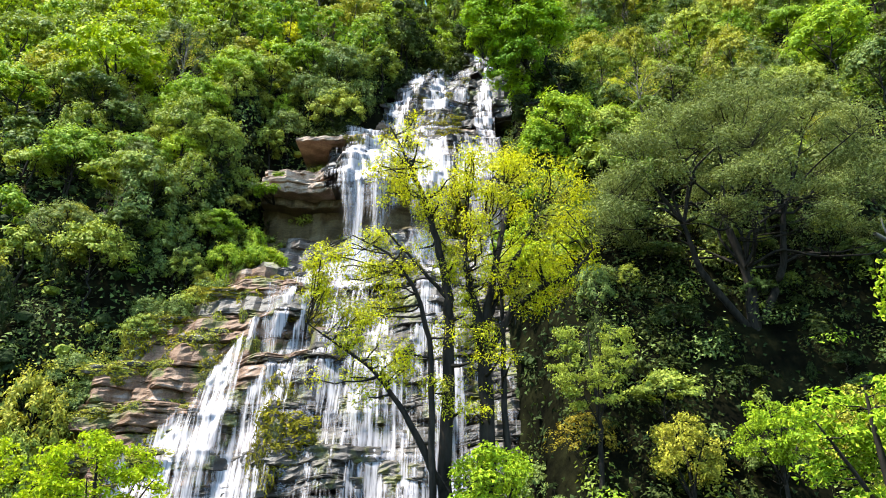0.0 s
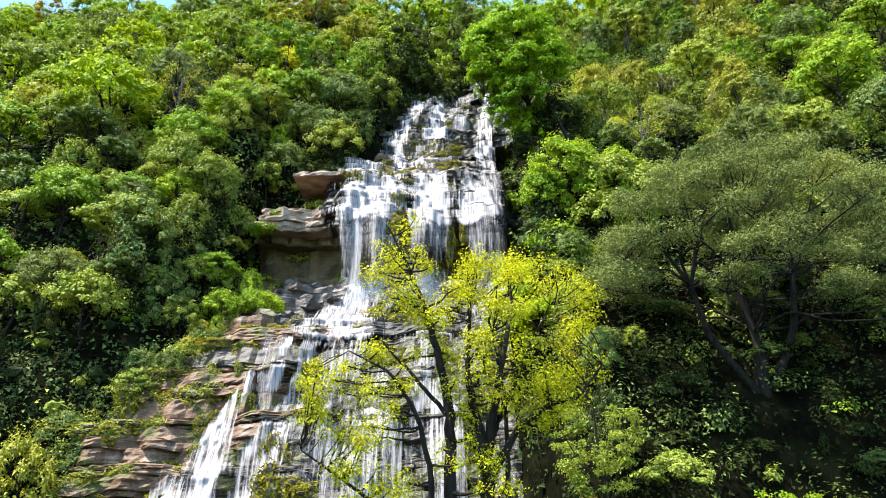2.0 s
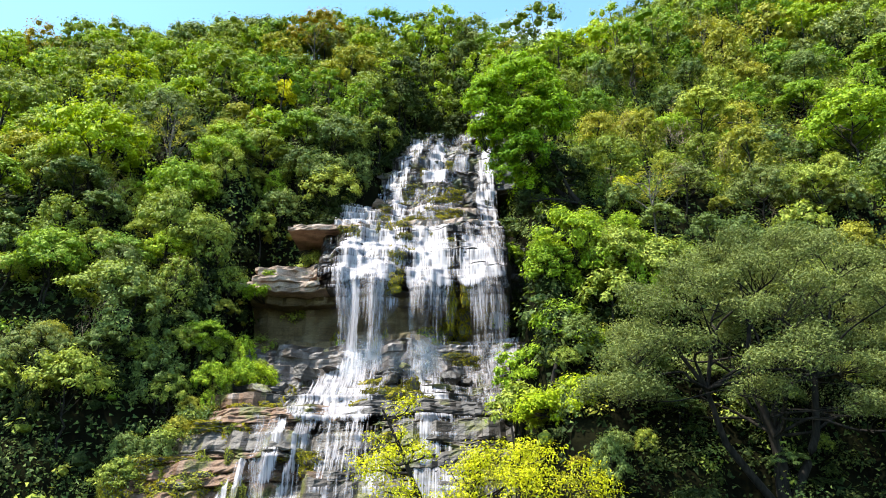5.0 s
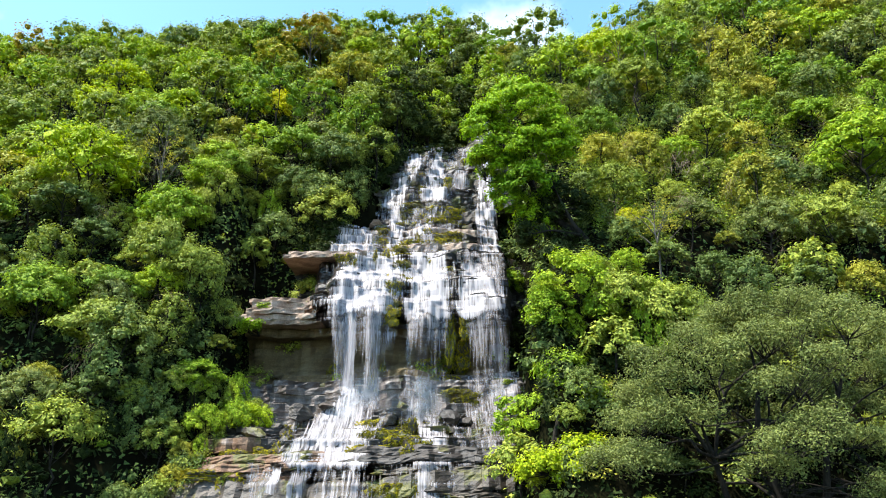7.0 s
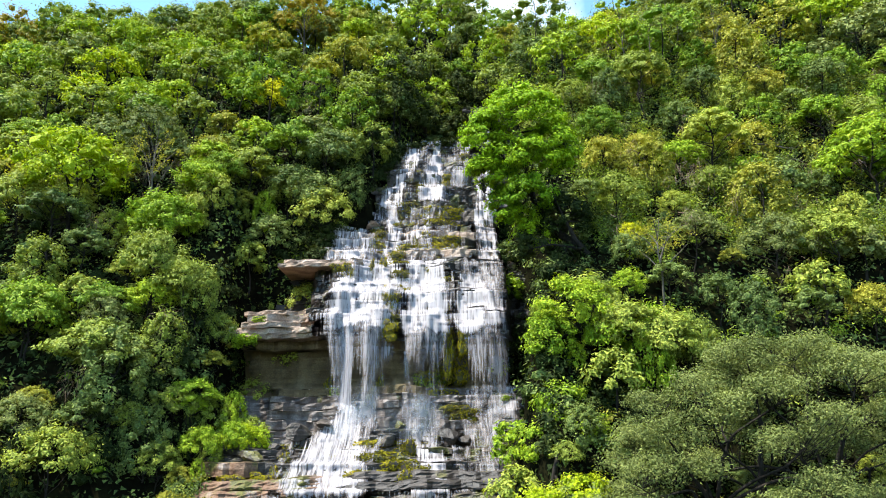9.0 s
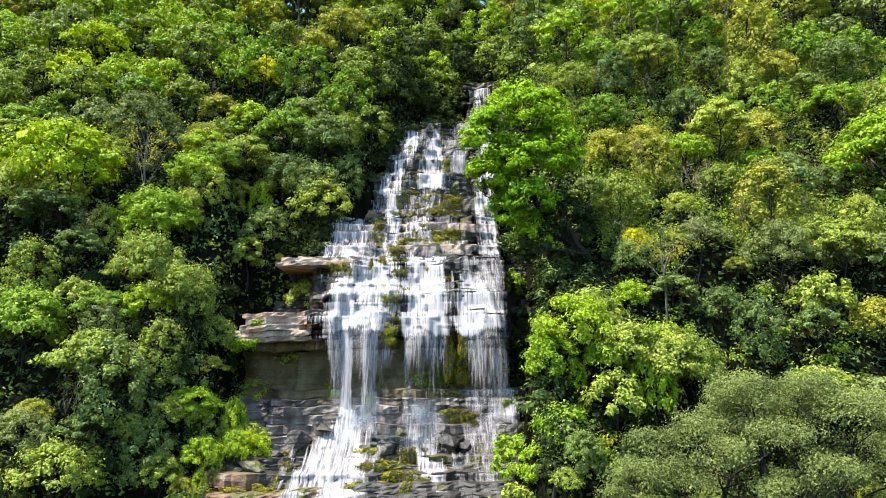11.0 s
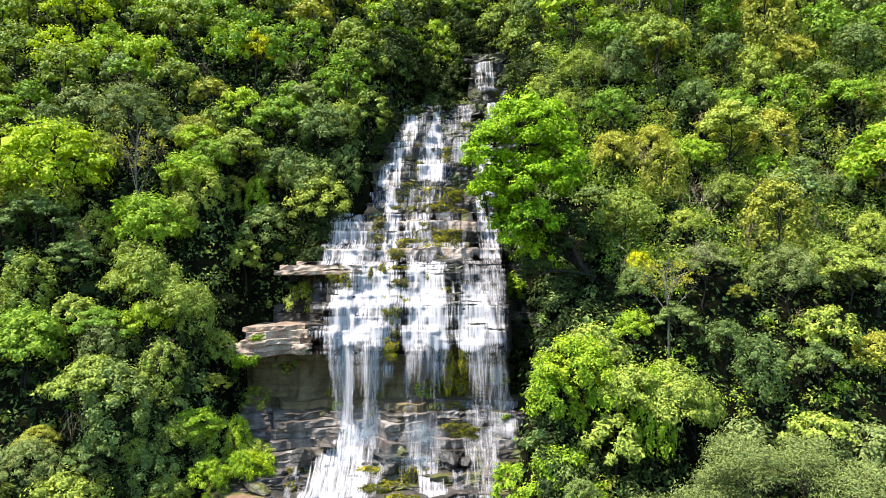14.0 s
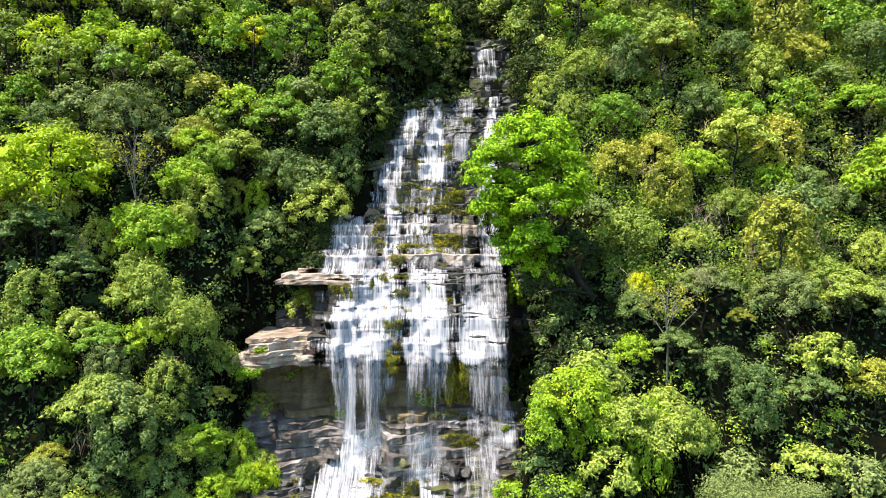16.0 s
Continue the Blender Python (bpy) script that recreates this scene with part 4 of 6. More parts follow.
# ---- loose rock, moss and grass on the steps ----
def boulder(x, y, z, sx, sy, sz, seed, mat, label, tilt=0.0):
    """An angular block with broken corners."""
    rng = np.random.default_rng(seed)
    bm = bmesh.new()
    bmesh.ops.create_icosphere(bm, subdivisions=4, radius=1.0)
    cuts = [(Vector(rng.normal(0, 1, 3)).normalized(), rng.uniform(0.38, 0.66)) for _ in range(12)] + [(Vector((0, 0, 1)), 0.5), (Vector((0, 0, -1)), 0.6)]
    for v in bm.verts:
        for d, r in cuts:
            over = v.co.dot(d) - r
            if over > 0:
                v.co -= d * over
        v.co += v.normal * (0.07 * noise.noise(v.co * 3 + Vector((seed, 0, 0))) + 0.03 * noise.noise(v.co * 9))
        v.co = Vector((v.co.x * sx, v.co.y * sy, v.co.z * sz)) * 0.95
    me = bpy.data.meshes.new("boulder")
    bm.to_mesh(me); bm.free()
    me.materials.append(mat)
    ob = new("boulder", me)
    ob.matrix_basis = pose(x, y, z, tilt, tilt * 0.6, rng.uniform(0, 360))
    return tagged(ob, label, "boulder", "boulders on the waterfall")


def on_face(x, z):
    return float(face(np.array([x]), np.array([z]))[0])


build_spray()
for _i, (_x, _z, _a, _b, _c, _m, _t) in enumerate((
        (-7.3, 53.0, 1.5, 1.3, 0.75, "pale", 8), (0.4, 31.2, 1.3, 1.1, 1.1, "dark", 12), (2.0, 30.9, 0.8, 0.8, 0.7, "dark", 5), (-4.0, 31.0, 1.1, 1.0, 0.8, "dark", -8), (-3.2, 32.0, 0.7, 0.6, 0.7, "red", 15),
        (-6.2, 30.8, 0.6, 0.6, 0.6, "dark", 0), (-5.3, 31.1, 0.5, 0.5, 0.5, "dark", 9), (-11.4, 31.6, 1.9, 1.4, 1.3, "mossy", 14), (-13.2, 30.4, 1.0, 0.9, 0.7, "dark", -6), (-12.2, 30.0, 0.7, 0.7, 0.6, "dark", 4),
        (-14.4, 29.8, 1.5, 1.0, 0.9, "mossy", 4), (-9.6, 32.2, 1.7, 1.2, 0.7, "dark", -10), (1.2, 30.6, 0.5, 0.5, 0.4, "dark", 0), (-1.2, 30.7, 0.6, 0.5, 0.4, "dark", 7))):
    boulder(_x, on_face(_x, _z) - 0.35 * _b, _z, _a, _b, _c, 500 + _i, ROCK_DRY if _m == "red" else ROCK_PALE if _m == "pale" else ROCK_MOSSY if _m == "mossy" else ROCK_WET,
            {"pale": "pale broken rock slab lying on the waterfall steps", "dark": "dark wet boulder in the spray below the falls", "red": "small reddish boulder below the falls",
             "mossy": "large dark angular boulder with mossy sides"}[_m], _t)


def moss_proto(seed, kind, wide, tall, count, blade, hang):
    """A cushion of moss and grass blades that hangs over its ledge."""
    rng = np.random.default_rng(seed)
    cs, rs = [], []
    bm = bmesh.new()
    bmesh.ops.create_icosphere(bm, subdivisions=1, radius=1.0)
    unit = np.array([v.co[:] for v in bm.verts])
    tris = np.array([[v.index for v in q.verts] for q in bm.faces])
    bm.free()
    V, F = [], []
    for k in range(9):
        c = np.array([rng.uniform(-0.42, 0.42) * wide, rng.uniform(-0.16, 0.1), rng.uniform(-hang, 0.1) * tall])
        r = rng.uniform(0.11, 0.21)
        lump = 1 + 0.22 * np.sin(5 * unit[:, 0] + k) * np.cos(6 * unit[:, 2] + 2 * k) + 0.12 * np.sin(13 * unit[:, 2] + 9 * unit[:, 0])
        V.append(c + unit * lump[:, None] * r * np.array([1.1, 0.8, 1.25]))
        F.append(tris + len(unit) * k)
        cs.append(tuple(c)); rs.append(r * 1.45)
    v, f = leaves(rng, cs, rs, count, blade, up=0.2, flat=1.15, narrow=0.36, shell=0.75, droop=1.3, tri=True)
    f = np.concatenate([np.concatenate(F), f + 9 * len(unit)])
    v = np.concatenate([np.concatenate(V), v])
    ob = mesh_object("moss_cushion", v, f, LEAF[kind])
    ob.data.materials.append(ROCK_MOSSY)
    ob.data.polygons.foreach_set("material_index", (np.arange(len(f)) < 9 * len(tris)).astype(np.int32))
    return tagged(ob, {"moss": "yellow-green moss cushion hanging from a wet ledge", "olive": "dry olive grass tuft on a rock ledge", "bright": "bright green fern tuft on the wet rock"}[kind], "moss", "moss on the waterfall rock")


MOSS = {k: [[moss_proto(600 + i + 10 * len(k), k, 1.0, 1.0, 800, 0.145, 0.9), False] for i in range(3)] for k in ("moss", "olive", "bright")}


def moss_at(kind, x, z, wide, tall, rng=np.random.default_rng(14)):
    pick = MOSS[kind][int(rng.integers(3))]
    m = pose(x, on_face(x, z) - 0.12, z, 0, 0, rng.uniform(-15, 15)) @ Matrix.Diagonal((wide, max(0.6, 0.5 * (wide + tall) * 0.6), tall, 1))
    if pick[1]:
        return copy_thing(pick[0], m)
    pick[1] = True
    pick[0].matrix_basis = m
    return pick[0]


def grow_moss():
    # columns and cushions between the streams
    for x, z, w, h in ((-6.4, 52.3, 1.9, 1.0), (-6.0, 51.7, 1.5, 1.0), (-6.6, 50.9, 1.0, 1.6), (-6.2, 49.9, 1.5, 1.8), (-6.1, 48.9, 1.7, 1.2), (-3.3, 56.0, 1.8, 1.2), (-3.6, 54.4, 1.4, 1.2), (-3.0, 53.2, 1.3, 1.0),
            (0.6, 55.4, 2.0, 1.3), (0.8, 54.0, 2.0, 1.4), (2.2, 53.0, 1.6, 1.2), (-1.4, 51.0, 2.0, 1.2), (-0.4, 50.5, 2.6, 1.5), (0.8, 49.8, 2.4, 1.7)):
        moss_at("moss", x, z, w, h)
    for x, z, w, h in ((-1.8, 49.6, 2.2, 1.6), (0.0, 49.0, 2.8, 1.5), (1.4, 49.0, 1.6, 1.4), (-3.9, 48.6, 1.4, 1.4), (-2.0, 55.6, 2.4, 1.2), (-1.0, 54.6, 2.4, 1.6), (-4.2, 53.4, 1.6, 1.4), (0.2, 53.4, 2.4, 1.6),
            (1.6, 50.6, 1.6, 1.0), (3.2, 63.4, 1.0, 1.2), (3.4, 61.6, 1.2, 1.4), (1.0, 60.2, 0.9, 1.2), (1.0, 58.8, 1.0, 1.0), (-2.2, 60.6, 0.8, 1.0), (-2.0, 58.4, 0.8, 1.0)):
        moss_at("moss", x, z, w, h)
    for x, z, w, h in ((-3.4, 46.8, 1.2, 1.5), (-3.4, 45.6, 1.3, 1.5), (-3.9, 44.2, 1.2, 1.5), (-4.0, 43.1, 1.3, 1.6), (-4.2, 41.2, 1.5, 1.3), (-4.8, 40.6, 1.3, 1.6), (-5.2, 46.5, 1.4, 1.6), (-6.2, 46.2, 0.7, 1.6),
            (-8.3, 46.0, 0.6, 2.0), (-9.4, 46.3, 0.6, 0.8), (-1.3, 46.2, 0.5, 0.9), (0.9, 45.0, 0.9, 1.0), (0.8, 41.2, 1.0, 1.8)):
        moss_at("moss", x, z, w, h)
    for x, z, w, h in ((0.8, 39.8, 0.9, 2.2), (2.2, 39.6, 0.8, 1.6), (2.2, 37.8, 1.1, 2.0), (-5.0, 43.2, 0.7, 0.7), (-0.4, 48.0, 1.0, 0.8), (1.0, 37.2, 1.4, 1.8), (0.2, 36.0, 1.8, 2.0), (0.8, 34.6, 2.0, 2.0),
            (1.8, 33.4, 1.6, 1.2), (-1.0, 36.4, 1.4, 1.4), (-9.8, 35.6, 1.2, 1.4), (-5.2, 35.6, 0.9, 1.4), (-5.8, 34.4, 0.8, 1.2)):
        moss_at("moss", x, z, w, h)
    # the mossy mounds under the plunge
    for x, z, w, h in ((-4.6, 30.6, 1.9, 1.3), (-3.2, 30.7, 2.2, 1.3), (-2.2, 30.2, 1.7, 1.4), (-4.8, 29.6, 1.9, 1.7), (-3.4, 29.7, 2.2, 1.7), (-2.3, 29.2, 1.8, 1.7), (-4.7, 28.5, 2.0, 1.6), (-3.3, 28.6, 2.2, 1.6), (-2.3, 28.2, 1.7, 1.4),
                       (-11.6, 30.4, 1.4, 1.0), (-11.8, 29.4, 1.5, 1.2), (-12.2, 28.5, 1.6, 1.2), (-13.6, 28.6, 1.5, 0.9), (-14.8, 28.4, 1.6, 0.8), (-3.0, 26.0, 1.2, 1.2), (-4.2, 25.6, 1.2, 1.4), (-1.8, 25.4, 1.0, 1.2), (-8.2, 29.6, 0.6, 1.0)):
        moss_at("moss", x, z, w, h)
    # the bank between the lower streams
    for x, z, w, h in ((-10.9, 19.0, 2.0, 1.6), (-10.2, 18.2, 2.2, 1.7), (-10.8, 17.0, 2.2, 1.8), (-9.6, 16.8, 2.0, 1.7), (-10.4, 15.8, 2.4, 1.8), (-11.2, 14.4, 1.9, 1.7), (-9.6, 14.8, 1.9, 1.7), (-13.4, 22.6, 1.0, 1.4), (-11.0, 21.0, 1.0, 0.8), (-10.4, 25.0, 1.8, 0.8), (-8.8, 24.4, 1.2, 1.2)):
        moss_at("moss" if x > -12 else "olive", x, z, w, h)
    rng = np.random.default_rng(19)
    for _ in range(64):
        z = rng.uniform(12, 27.2)
        x = rng.uniform(float(rock_left(z)) + 0.5, -14.2 - max(0, 22 - z) * 0.45)
        k = int(np.searchsorted(BED_LOW, z)) - 1
        moss_at("olive" if rng.random() < 0.5 else "moss", x, BEDS[k][1], rng.uniform(0.8, 2.6), rng.uniform(0.5, 1.2))
    for x, z, w, h in ((-1.9, 36.2, 1.4, 1.1), (-0.8, 35.8, 1.2, 1.1), (0.0, 36.6, 1.0, 0.9), (-9.0, 35.0, 0.8, 0.9), (-15.6, 41.2, 1.0, 0.5), (-12.4, 41.6, 0.8, 0.4), (5.4, 37.4, 1.2, 1.0), (5.6, 34.4, 1.6, 1.2)):
        moss_at("bright", x, z, w, h)


grow_moss()


# ---- trees ----
def build_tree(name, seed, height, radius, kind, clumps, per, size, shape="dome", bare=0.25, stem=0.16, lean=0.0, narrow=0.62, loose=0.40, core=0, label="", category="tree"):
    """A tree: root flare, trunk, limbs that reach each clump, and a crown of uneven leaf clumps."""
    rng = np.random.default_rng(seed)
    root = new(name)
    tip = np.array([lean * height, rng.normal(0, 0.03) * height, height * 0.84])
    trunk = bend(rng, (0, 0, -1.0), tip, stem, stem * 0.25, 9, 0.03)
    trunk[0, 3] *= 1.5
    cs, rs = crown_clumps(rng, radius, height, shape, bare, clumps)
    cs[:, 0] += lean * cs[:, 2]
    paths = [trunk]
    for c in cs[::4]:
        h = np.clip((c[2] - 0.4 * math.hypot(c[0], c[1]) - 0.1 * radius) / (height * 0.84), 0.2, 0.97)
        k = h * (len(trunk) - 1)
        a = trunk[int(k), :3] + (trunk[min(int(k) + 1, len(trunk) - 1), :3] - trunk[int(k), :3]) * (k - int(k))
        paths.append(bend(rng, a, c, stem * 0.4, stem * 0.1, 5))
    v, f = tubes(paths, 4)
    mesh_object("trunk", v, f, BARK, root, smooth=True)
    flat, droop = {"umbrella": (0.5, 0.0), "draped": (1.05, 0.6)}.get(shape, (0.82, 0.2))
    v, f = foliage(rng, cs, rs, per, size, hub=(lean * height, 0, height * (0.35 + 0.4 * bare)), flat=flat, narrow=narrow, droop=droop, loose=loose, core=core)
    mesh_object("crown", v, f, LEAF[kind], root)
    return tagged(root, label, category)


PROTOS = {}


def make_protos():
    spec = {
        "bright": ("bright green leafy tree with rounded leaf clumps on the slope", 5, dict(height=8, radius=3.3, clumps=42, per=76, size=0.28)),
        "lime": ("fresh lime-green tree with airy leaf sprays on the slope", 2, dict(height=8, radius=3.5, clumps=52, per=76, size=0.22, loose=0.55)),
        "mid": ("mid-green broadleaf forest tree with a ragged crown", 6, dict(height=9, radius=3.5, clumps=42, per=76, size=0.28)),
        "dark": ("dark green broadleaf forest tree with a heavy crown", 5, dict(height=9, radius=3.5, clumps=42, per=72, size=0.28)),
        "grey": ("grey-green fine-leaved forest tree with a feathery crown", 3, dict(height=8.5, radius=3.4, clumps=52, per=92, size=0.21, narrow=0.4, loose=0.6)),
        "olive": ("olive and yellowish dry-leaved forest tree", 4, dict(height=8, radius=3.1, clumps=42, per=76, size=0.25, loose=0.55)),
        "yellow": ("yellow-green young-leaved forest tree with a light crown", 2, dict(height=8, radius=3.0, clumps=45, per=76, size=0.22)),
        "emerald": ("lush pure-green tree with a full crown on the slope", 2, dict(height=8, radius=3.3, clumps=42, per=76, size=0.28)),
        "deep": ("tree close to the gully, leaves darkened to stand for shade", 3, dict(height=9, radius=3.5, clumps=38, per=65, size=0.28)),
        "gold": ("golden-brown leaved tree with thin branches showing", 2, dict(height=8, radius=3.0, clumps=38, per=55, size=0.21, loose=0.5, core=-1)),
    }
    for kind, (label, number, kw) in spec.items():
        PROTOS[kind] = []
        for i in range(number):
            t = build_tree("tree", 40 + 7 * i + len(kind) * 3, kind=kind, label=label, lean=(0, 0.05, -0.05, 0.02, 0.03, -0.03)[i],
                           shape=("dome", "umbrella", "draped", "dome", "dome", "draped")[i] if kind not in ("lime", "yellow") else "dome", bare=(0.2, 0.4, 0.05, 0.2, 0.35, 0.15)[i], **kw)
            PROTOS[kind].append([t, False])


make_protos()
TREES = []
FAR = []      # kind, x, y, crown radius of trees too far up the slope to tell apart


def plant(kind, x, y, height, spread=1.0, z=None, turn=None, rng=np.random.default_rng(3)):
    """One tree of a kind, rooted on the slope; height in metres, spread against its usual girth."""
    if y > 73:
        FAR.append((kind, x, y, height * 0.37 * spread))
        TREES.append((x, y, height * 0.36 * spread))
        return None
    if x < -22 and y < 64 and len(TREES) % 2:       # every second tree on the lower left slope gets darker leaves, standing for shade
        kind = {"bright": "mid", "mid": "dark"}.get(kind, kind)
    choice = PROTOS[kind][0 if height > 11 else int(rng.integers(len(PROTOS[kind])))]
    base = float(ground(x, y)) if z is None else z
    s = height / 8.5
    m = pose(x, y, base - 0.2, 0, 0, rng.uniform(0, 360) if turn is None else turn) @ Matrix.Diagonal((s * spread, s * spread, s, 1))
    if not choice[1]:
        choice[0].matrix_basis = m
        choice[1] = True
        ob = choice[0]
    else:
        ob = copy_thing(choice[0], m)
    tagged(ob, group="forest trees")
    TREES.append((x, y, height * 0.36 * spread))
    return ob


def grown_tree(name, label, stems, crowns, kind, leaf, per_tuft, tuft, seed, bark=None, flat=0.7, narrow=0.5, up=0.5, shell=0.2, twig=0.03, upper=-1.0, second="", droop=0.0, full=False, rim=0.35):
    """A tree with its own stems (rows of x, y, z, radius) and tufts of leaves on twigs within crown ellipsoids."""
    rng = np.random.default_rng(seed)
    root = new(name)
    base = Vector(stems[0][0][:3])
    root.location = base
    off = np.array([*base, 0.0])
    nodes, trunk_ob = [], None
    for i, st in enumerate(stems):
        st = np.asarray(st, float) - off
        t = np.linspace(0, 1, len(st))
        tt = np.linspace(0, 1, 4 * len(st))
        fine = np.stack([np.interp(tt, t, st[:, k]) for k in range(4)], 1)
        for k in range(3):      # soften the corners
            fine[1:-1, k] = (fine[:-2, k] + 2 * fine[1:-1, k] + fine[2:, k]) / 4
        fine[1:-1, :3] += rng.normal(0, 0.25, (len(fine) - 2, 1)) * fine[1:-1, 3:4] * np.array([[1, 1, 0.2]])
        v, f = tubes([fine], 8)
        main = i == 0 or (st[0, 3] > 0.13 and st[0, 2] < 1.0)
        made = mesh_object("trunk" if main else "limb", v, f, bark or BARK, root if main else trunk_ob, smooth=True)
        trunk_ob = made if main else trunk_ob
        nodes.append(fine[len(fine) // 4:])
    nodes = np.concatenate(nodes)
    twigs = []
    for cx, cy, cz, rx, ry, rz, number in crowns:
        cs, rs = [], []
        for _ in range(int(number)):
            d = rng.normal(0, 1, 3); d /= np.linalg.norm(d)
            if d[2] < upper:
                d[2] = -d[2]
            c = np.array([cx, cy, cz]) + d * np.array([rx, ry, rz]) * rng.uniform(rim, 1.0) ** 0.6 - off[:3]
            cs.append(c); rs.append(tuft * rng.uniform(0.6, 1.4))
            dist = np.linalg.norm(nodes[:, :3] - c, axis=1) + 1.2 * np.maximum(0, nodes[:, 2] - c[2])
            a = nodes[np.argmin(dist)]
            twigs.append(bend(rng, a[:3], c, min(a[3] * 0.6, twig * 1.6), twig * 0.35, 6, 0.10))
        if full:
            v, f = foliage(rng, cs, rs, per_tuft, leaf, hub=np.array([cx, cy, cz - 0.4 * rz]) - off[:3], flat=flat, narrow=narrow, core=0)
        else:
            v, f = leaves(rng, cs, rs, int(per_tuft * len(cs)), leaf, up=up, flat=flat, narrow=narrow, shell=shell, droop=droop)
        mesh_object("crown", v, f, LEAF[kind], root)
        if second:      # a second leaf colour a little deeper in the crown
            inner = [c * 0.88 + 0.12 * (np.array([cx, cy, cz]) - off[:3]) + rng.normal(0, 0.2, 3) for c in cs[::2]]
            v, f = leaves(rng, inner, rs[::2], int(per_tuft * 0.5 * len(inner)), leaf, up=up, flat=flat, narrow=narrow, shell=shell, droop=droop)
            tagged(mesh_object("crown", v, f, LEAF[second], root), "olive leaves inside the crown")
    v, f = tubes(twigs, 4)
    tagged(mesh_object("branchwork", v, f, bark or BARK, root, smooth=True), kind="stuff")
    return tagged(root, label, "tree")


def ledge_bush():
    """The bush that grows out under the overhanging ledge."""
    rng = np.random.default_rng(91)
    root = new("bush")
    cs = [(rng.uniform(-1, 1), rng.uniform(-0.5, 0.5), rng.uniform(-0.2, 0.6)) for _ in range(12)]
    root.location = (-16.7, 58.2, 38.9)
    v, f = tubes([bend(rng, (0.4, 2.4, -0.3), c, 0.05, 0.012, 5) for c in cs], 4)
    mesh_object("stem", v, f, BARK, root, smooth=True)
    v, f = leaves(rng, cs, [0.42] * 12, 1100, 0.22, narrow=0.5, shell=0.2)
    mesh_object("crown", v, f, LEAF["bright"], root)
    tagged(root, "bright green bush growing from the cliff under the ledge", "bush")


ledge_bush()


def hero_trees():
    main_stems = [[(0.1, 22, 2, 0.30), (0.1, 22, 9, 0.24), (0.1, 22, 13.3, 0.21), (0.2, 22, 16.9, 0.18), (0.2, 22, 18.4, 0.16), (-0.2, 22, 20.3, 0.12), (-0.7, 21.8, 21.9, 0.09), (-1.2, 21.8, 23.2, 0.06), (-1.9, 21.7, 24.6, 0.03)],
        [(1.55, 22.3, 2, 0.34), (1.5, 22.3, 9, 0.28), (1.45, 22.3, 13.3, 0.25), (1.3, 22.3, 16.9, 0.22), (1.0, 22.2, 18.4, 0.14), (0.75, 22, 19.6, 0.09), (0.9, 22.2, 22.0, 0.04)]]
    right_limbs = [[(1.3, 22.3, 16.4, 0.17), (1.7, 22.5, 19, 0.13), (2.1, 22.6, 20.8, 0.09), (2.4, 23, 22.3, 0.06), (2.2, 23, 24.2, 0.03)],
        [(1.3, 22.3, 16.2, 0.14), (2.3, 22.0, 17.9, 0.11), (3.3, 21.6, 18.6, 0.08), (4.2, 21.5, 18.8, 0.06), (5.0, 21.4, 19.8, 0.03)],
        [(1.5, 22.4, 17.6, 0.11), (2.3, 22.9, 19.4, 0.09), (3.0, 23, 20.8, 0.06), (3.7, 23, 22.2, 0.03)],
        [(2.2, 22.4, 2, 0.16), (2.1, 22.4, 12, 0.12), (1.95, 22.4, 16, 0.09), (2.0, 22.2, 18.5, 0.06), (1.6, 22, 21, 0.03)]]
    left_limbs = [[(-0.3, 21.5, 2, 0.14), (-0.3, 21.5, 12, 0.11), (-0.35, 21.5, 16.5, 0.09), (-0.8, 21.4, 18.2, 0.07), (-1.6, 21.3, 19.5, 0.05), (-3.0, 21.2, 20.2, 0.02)],
        [(0.0, 21.8, 12.2, 0.13), (-0.5, 21.6, 13.2, 0.12), (-1.2, 21.5, 14.5, 0.09), (-2.2, 21.4, 15.8, 0.06), (-3.4, 21.3, 16.6, 0.04), (-4.3, 21.2, 17.2, 0.02)],
        [(0.2, 22, 18.2, 0.08), (-0.9, 21.8, 19.4, 0.06), (-2.0, 21.5, 20.6, 0.03)]]
    grown_tree("tree", "tall yellow-green tree with dark forked stems before the falls",
               main_stems + right_limbs + left_limbs,
               [(2.2, 22.3, 21.0, 3.2, 2.6, 3.3, 150), (-1.3, 21.6, 23.0, 1.3, 1.2, 2.0, 22), (-2.7, 21.3, 18.9, 1.7, 1.4, 1.8, 50), (-2.6, 21.4, 15.8, 1.8, 1.0, 1.2, 20), (0.8, 21.7, 16.0, 1.6, 1.0, 1.8, 24)],
               "yellow", 0.115, 125, 0.46, 71, flat=0.72, narrow=0.34, up=0.6, twig=0.058, second="olive", droop=-0.9, rim=0.5)
    rng = np.random.default_rng(77)
    fan = [[(18.7, 39.9, 16, 0.5), (18.7, 39.9, 22, 0.40), (18.6, 39.8, 25.2, 0.32), (17.6, 39.6, 28.5, 0.20), (18.0, 39.4, 32, 0.10), (17.4, 39, 35.5, 0.03)],
           [(18.9, 39.8, 21.5, 0.26), (20.6, 39.2, 25.0, 0.22), (20.9, 38.8, 28.5, 0.16), (22.2, 38.6, 31.5, 0.10), (23.0, 38.4, 34, 0.03)],
           [(18.5, 39.8, 21.0, 0.24), (15.4, 38.8, 24.6, 0.19), (14.6, 38.4, 27.6, 0.14), (13.0, 38.2, 30.0, 0.09), (11.8, 38.0, 32, 0.03)]]
    pads = []
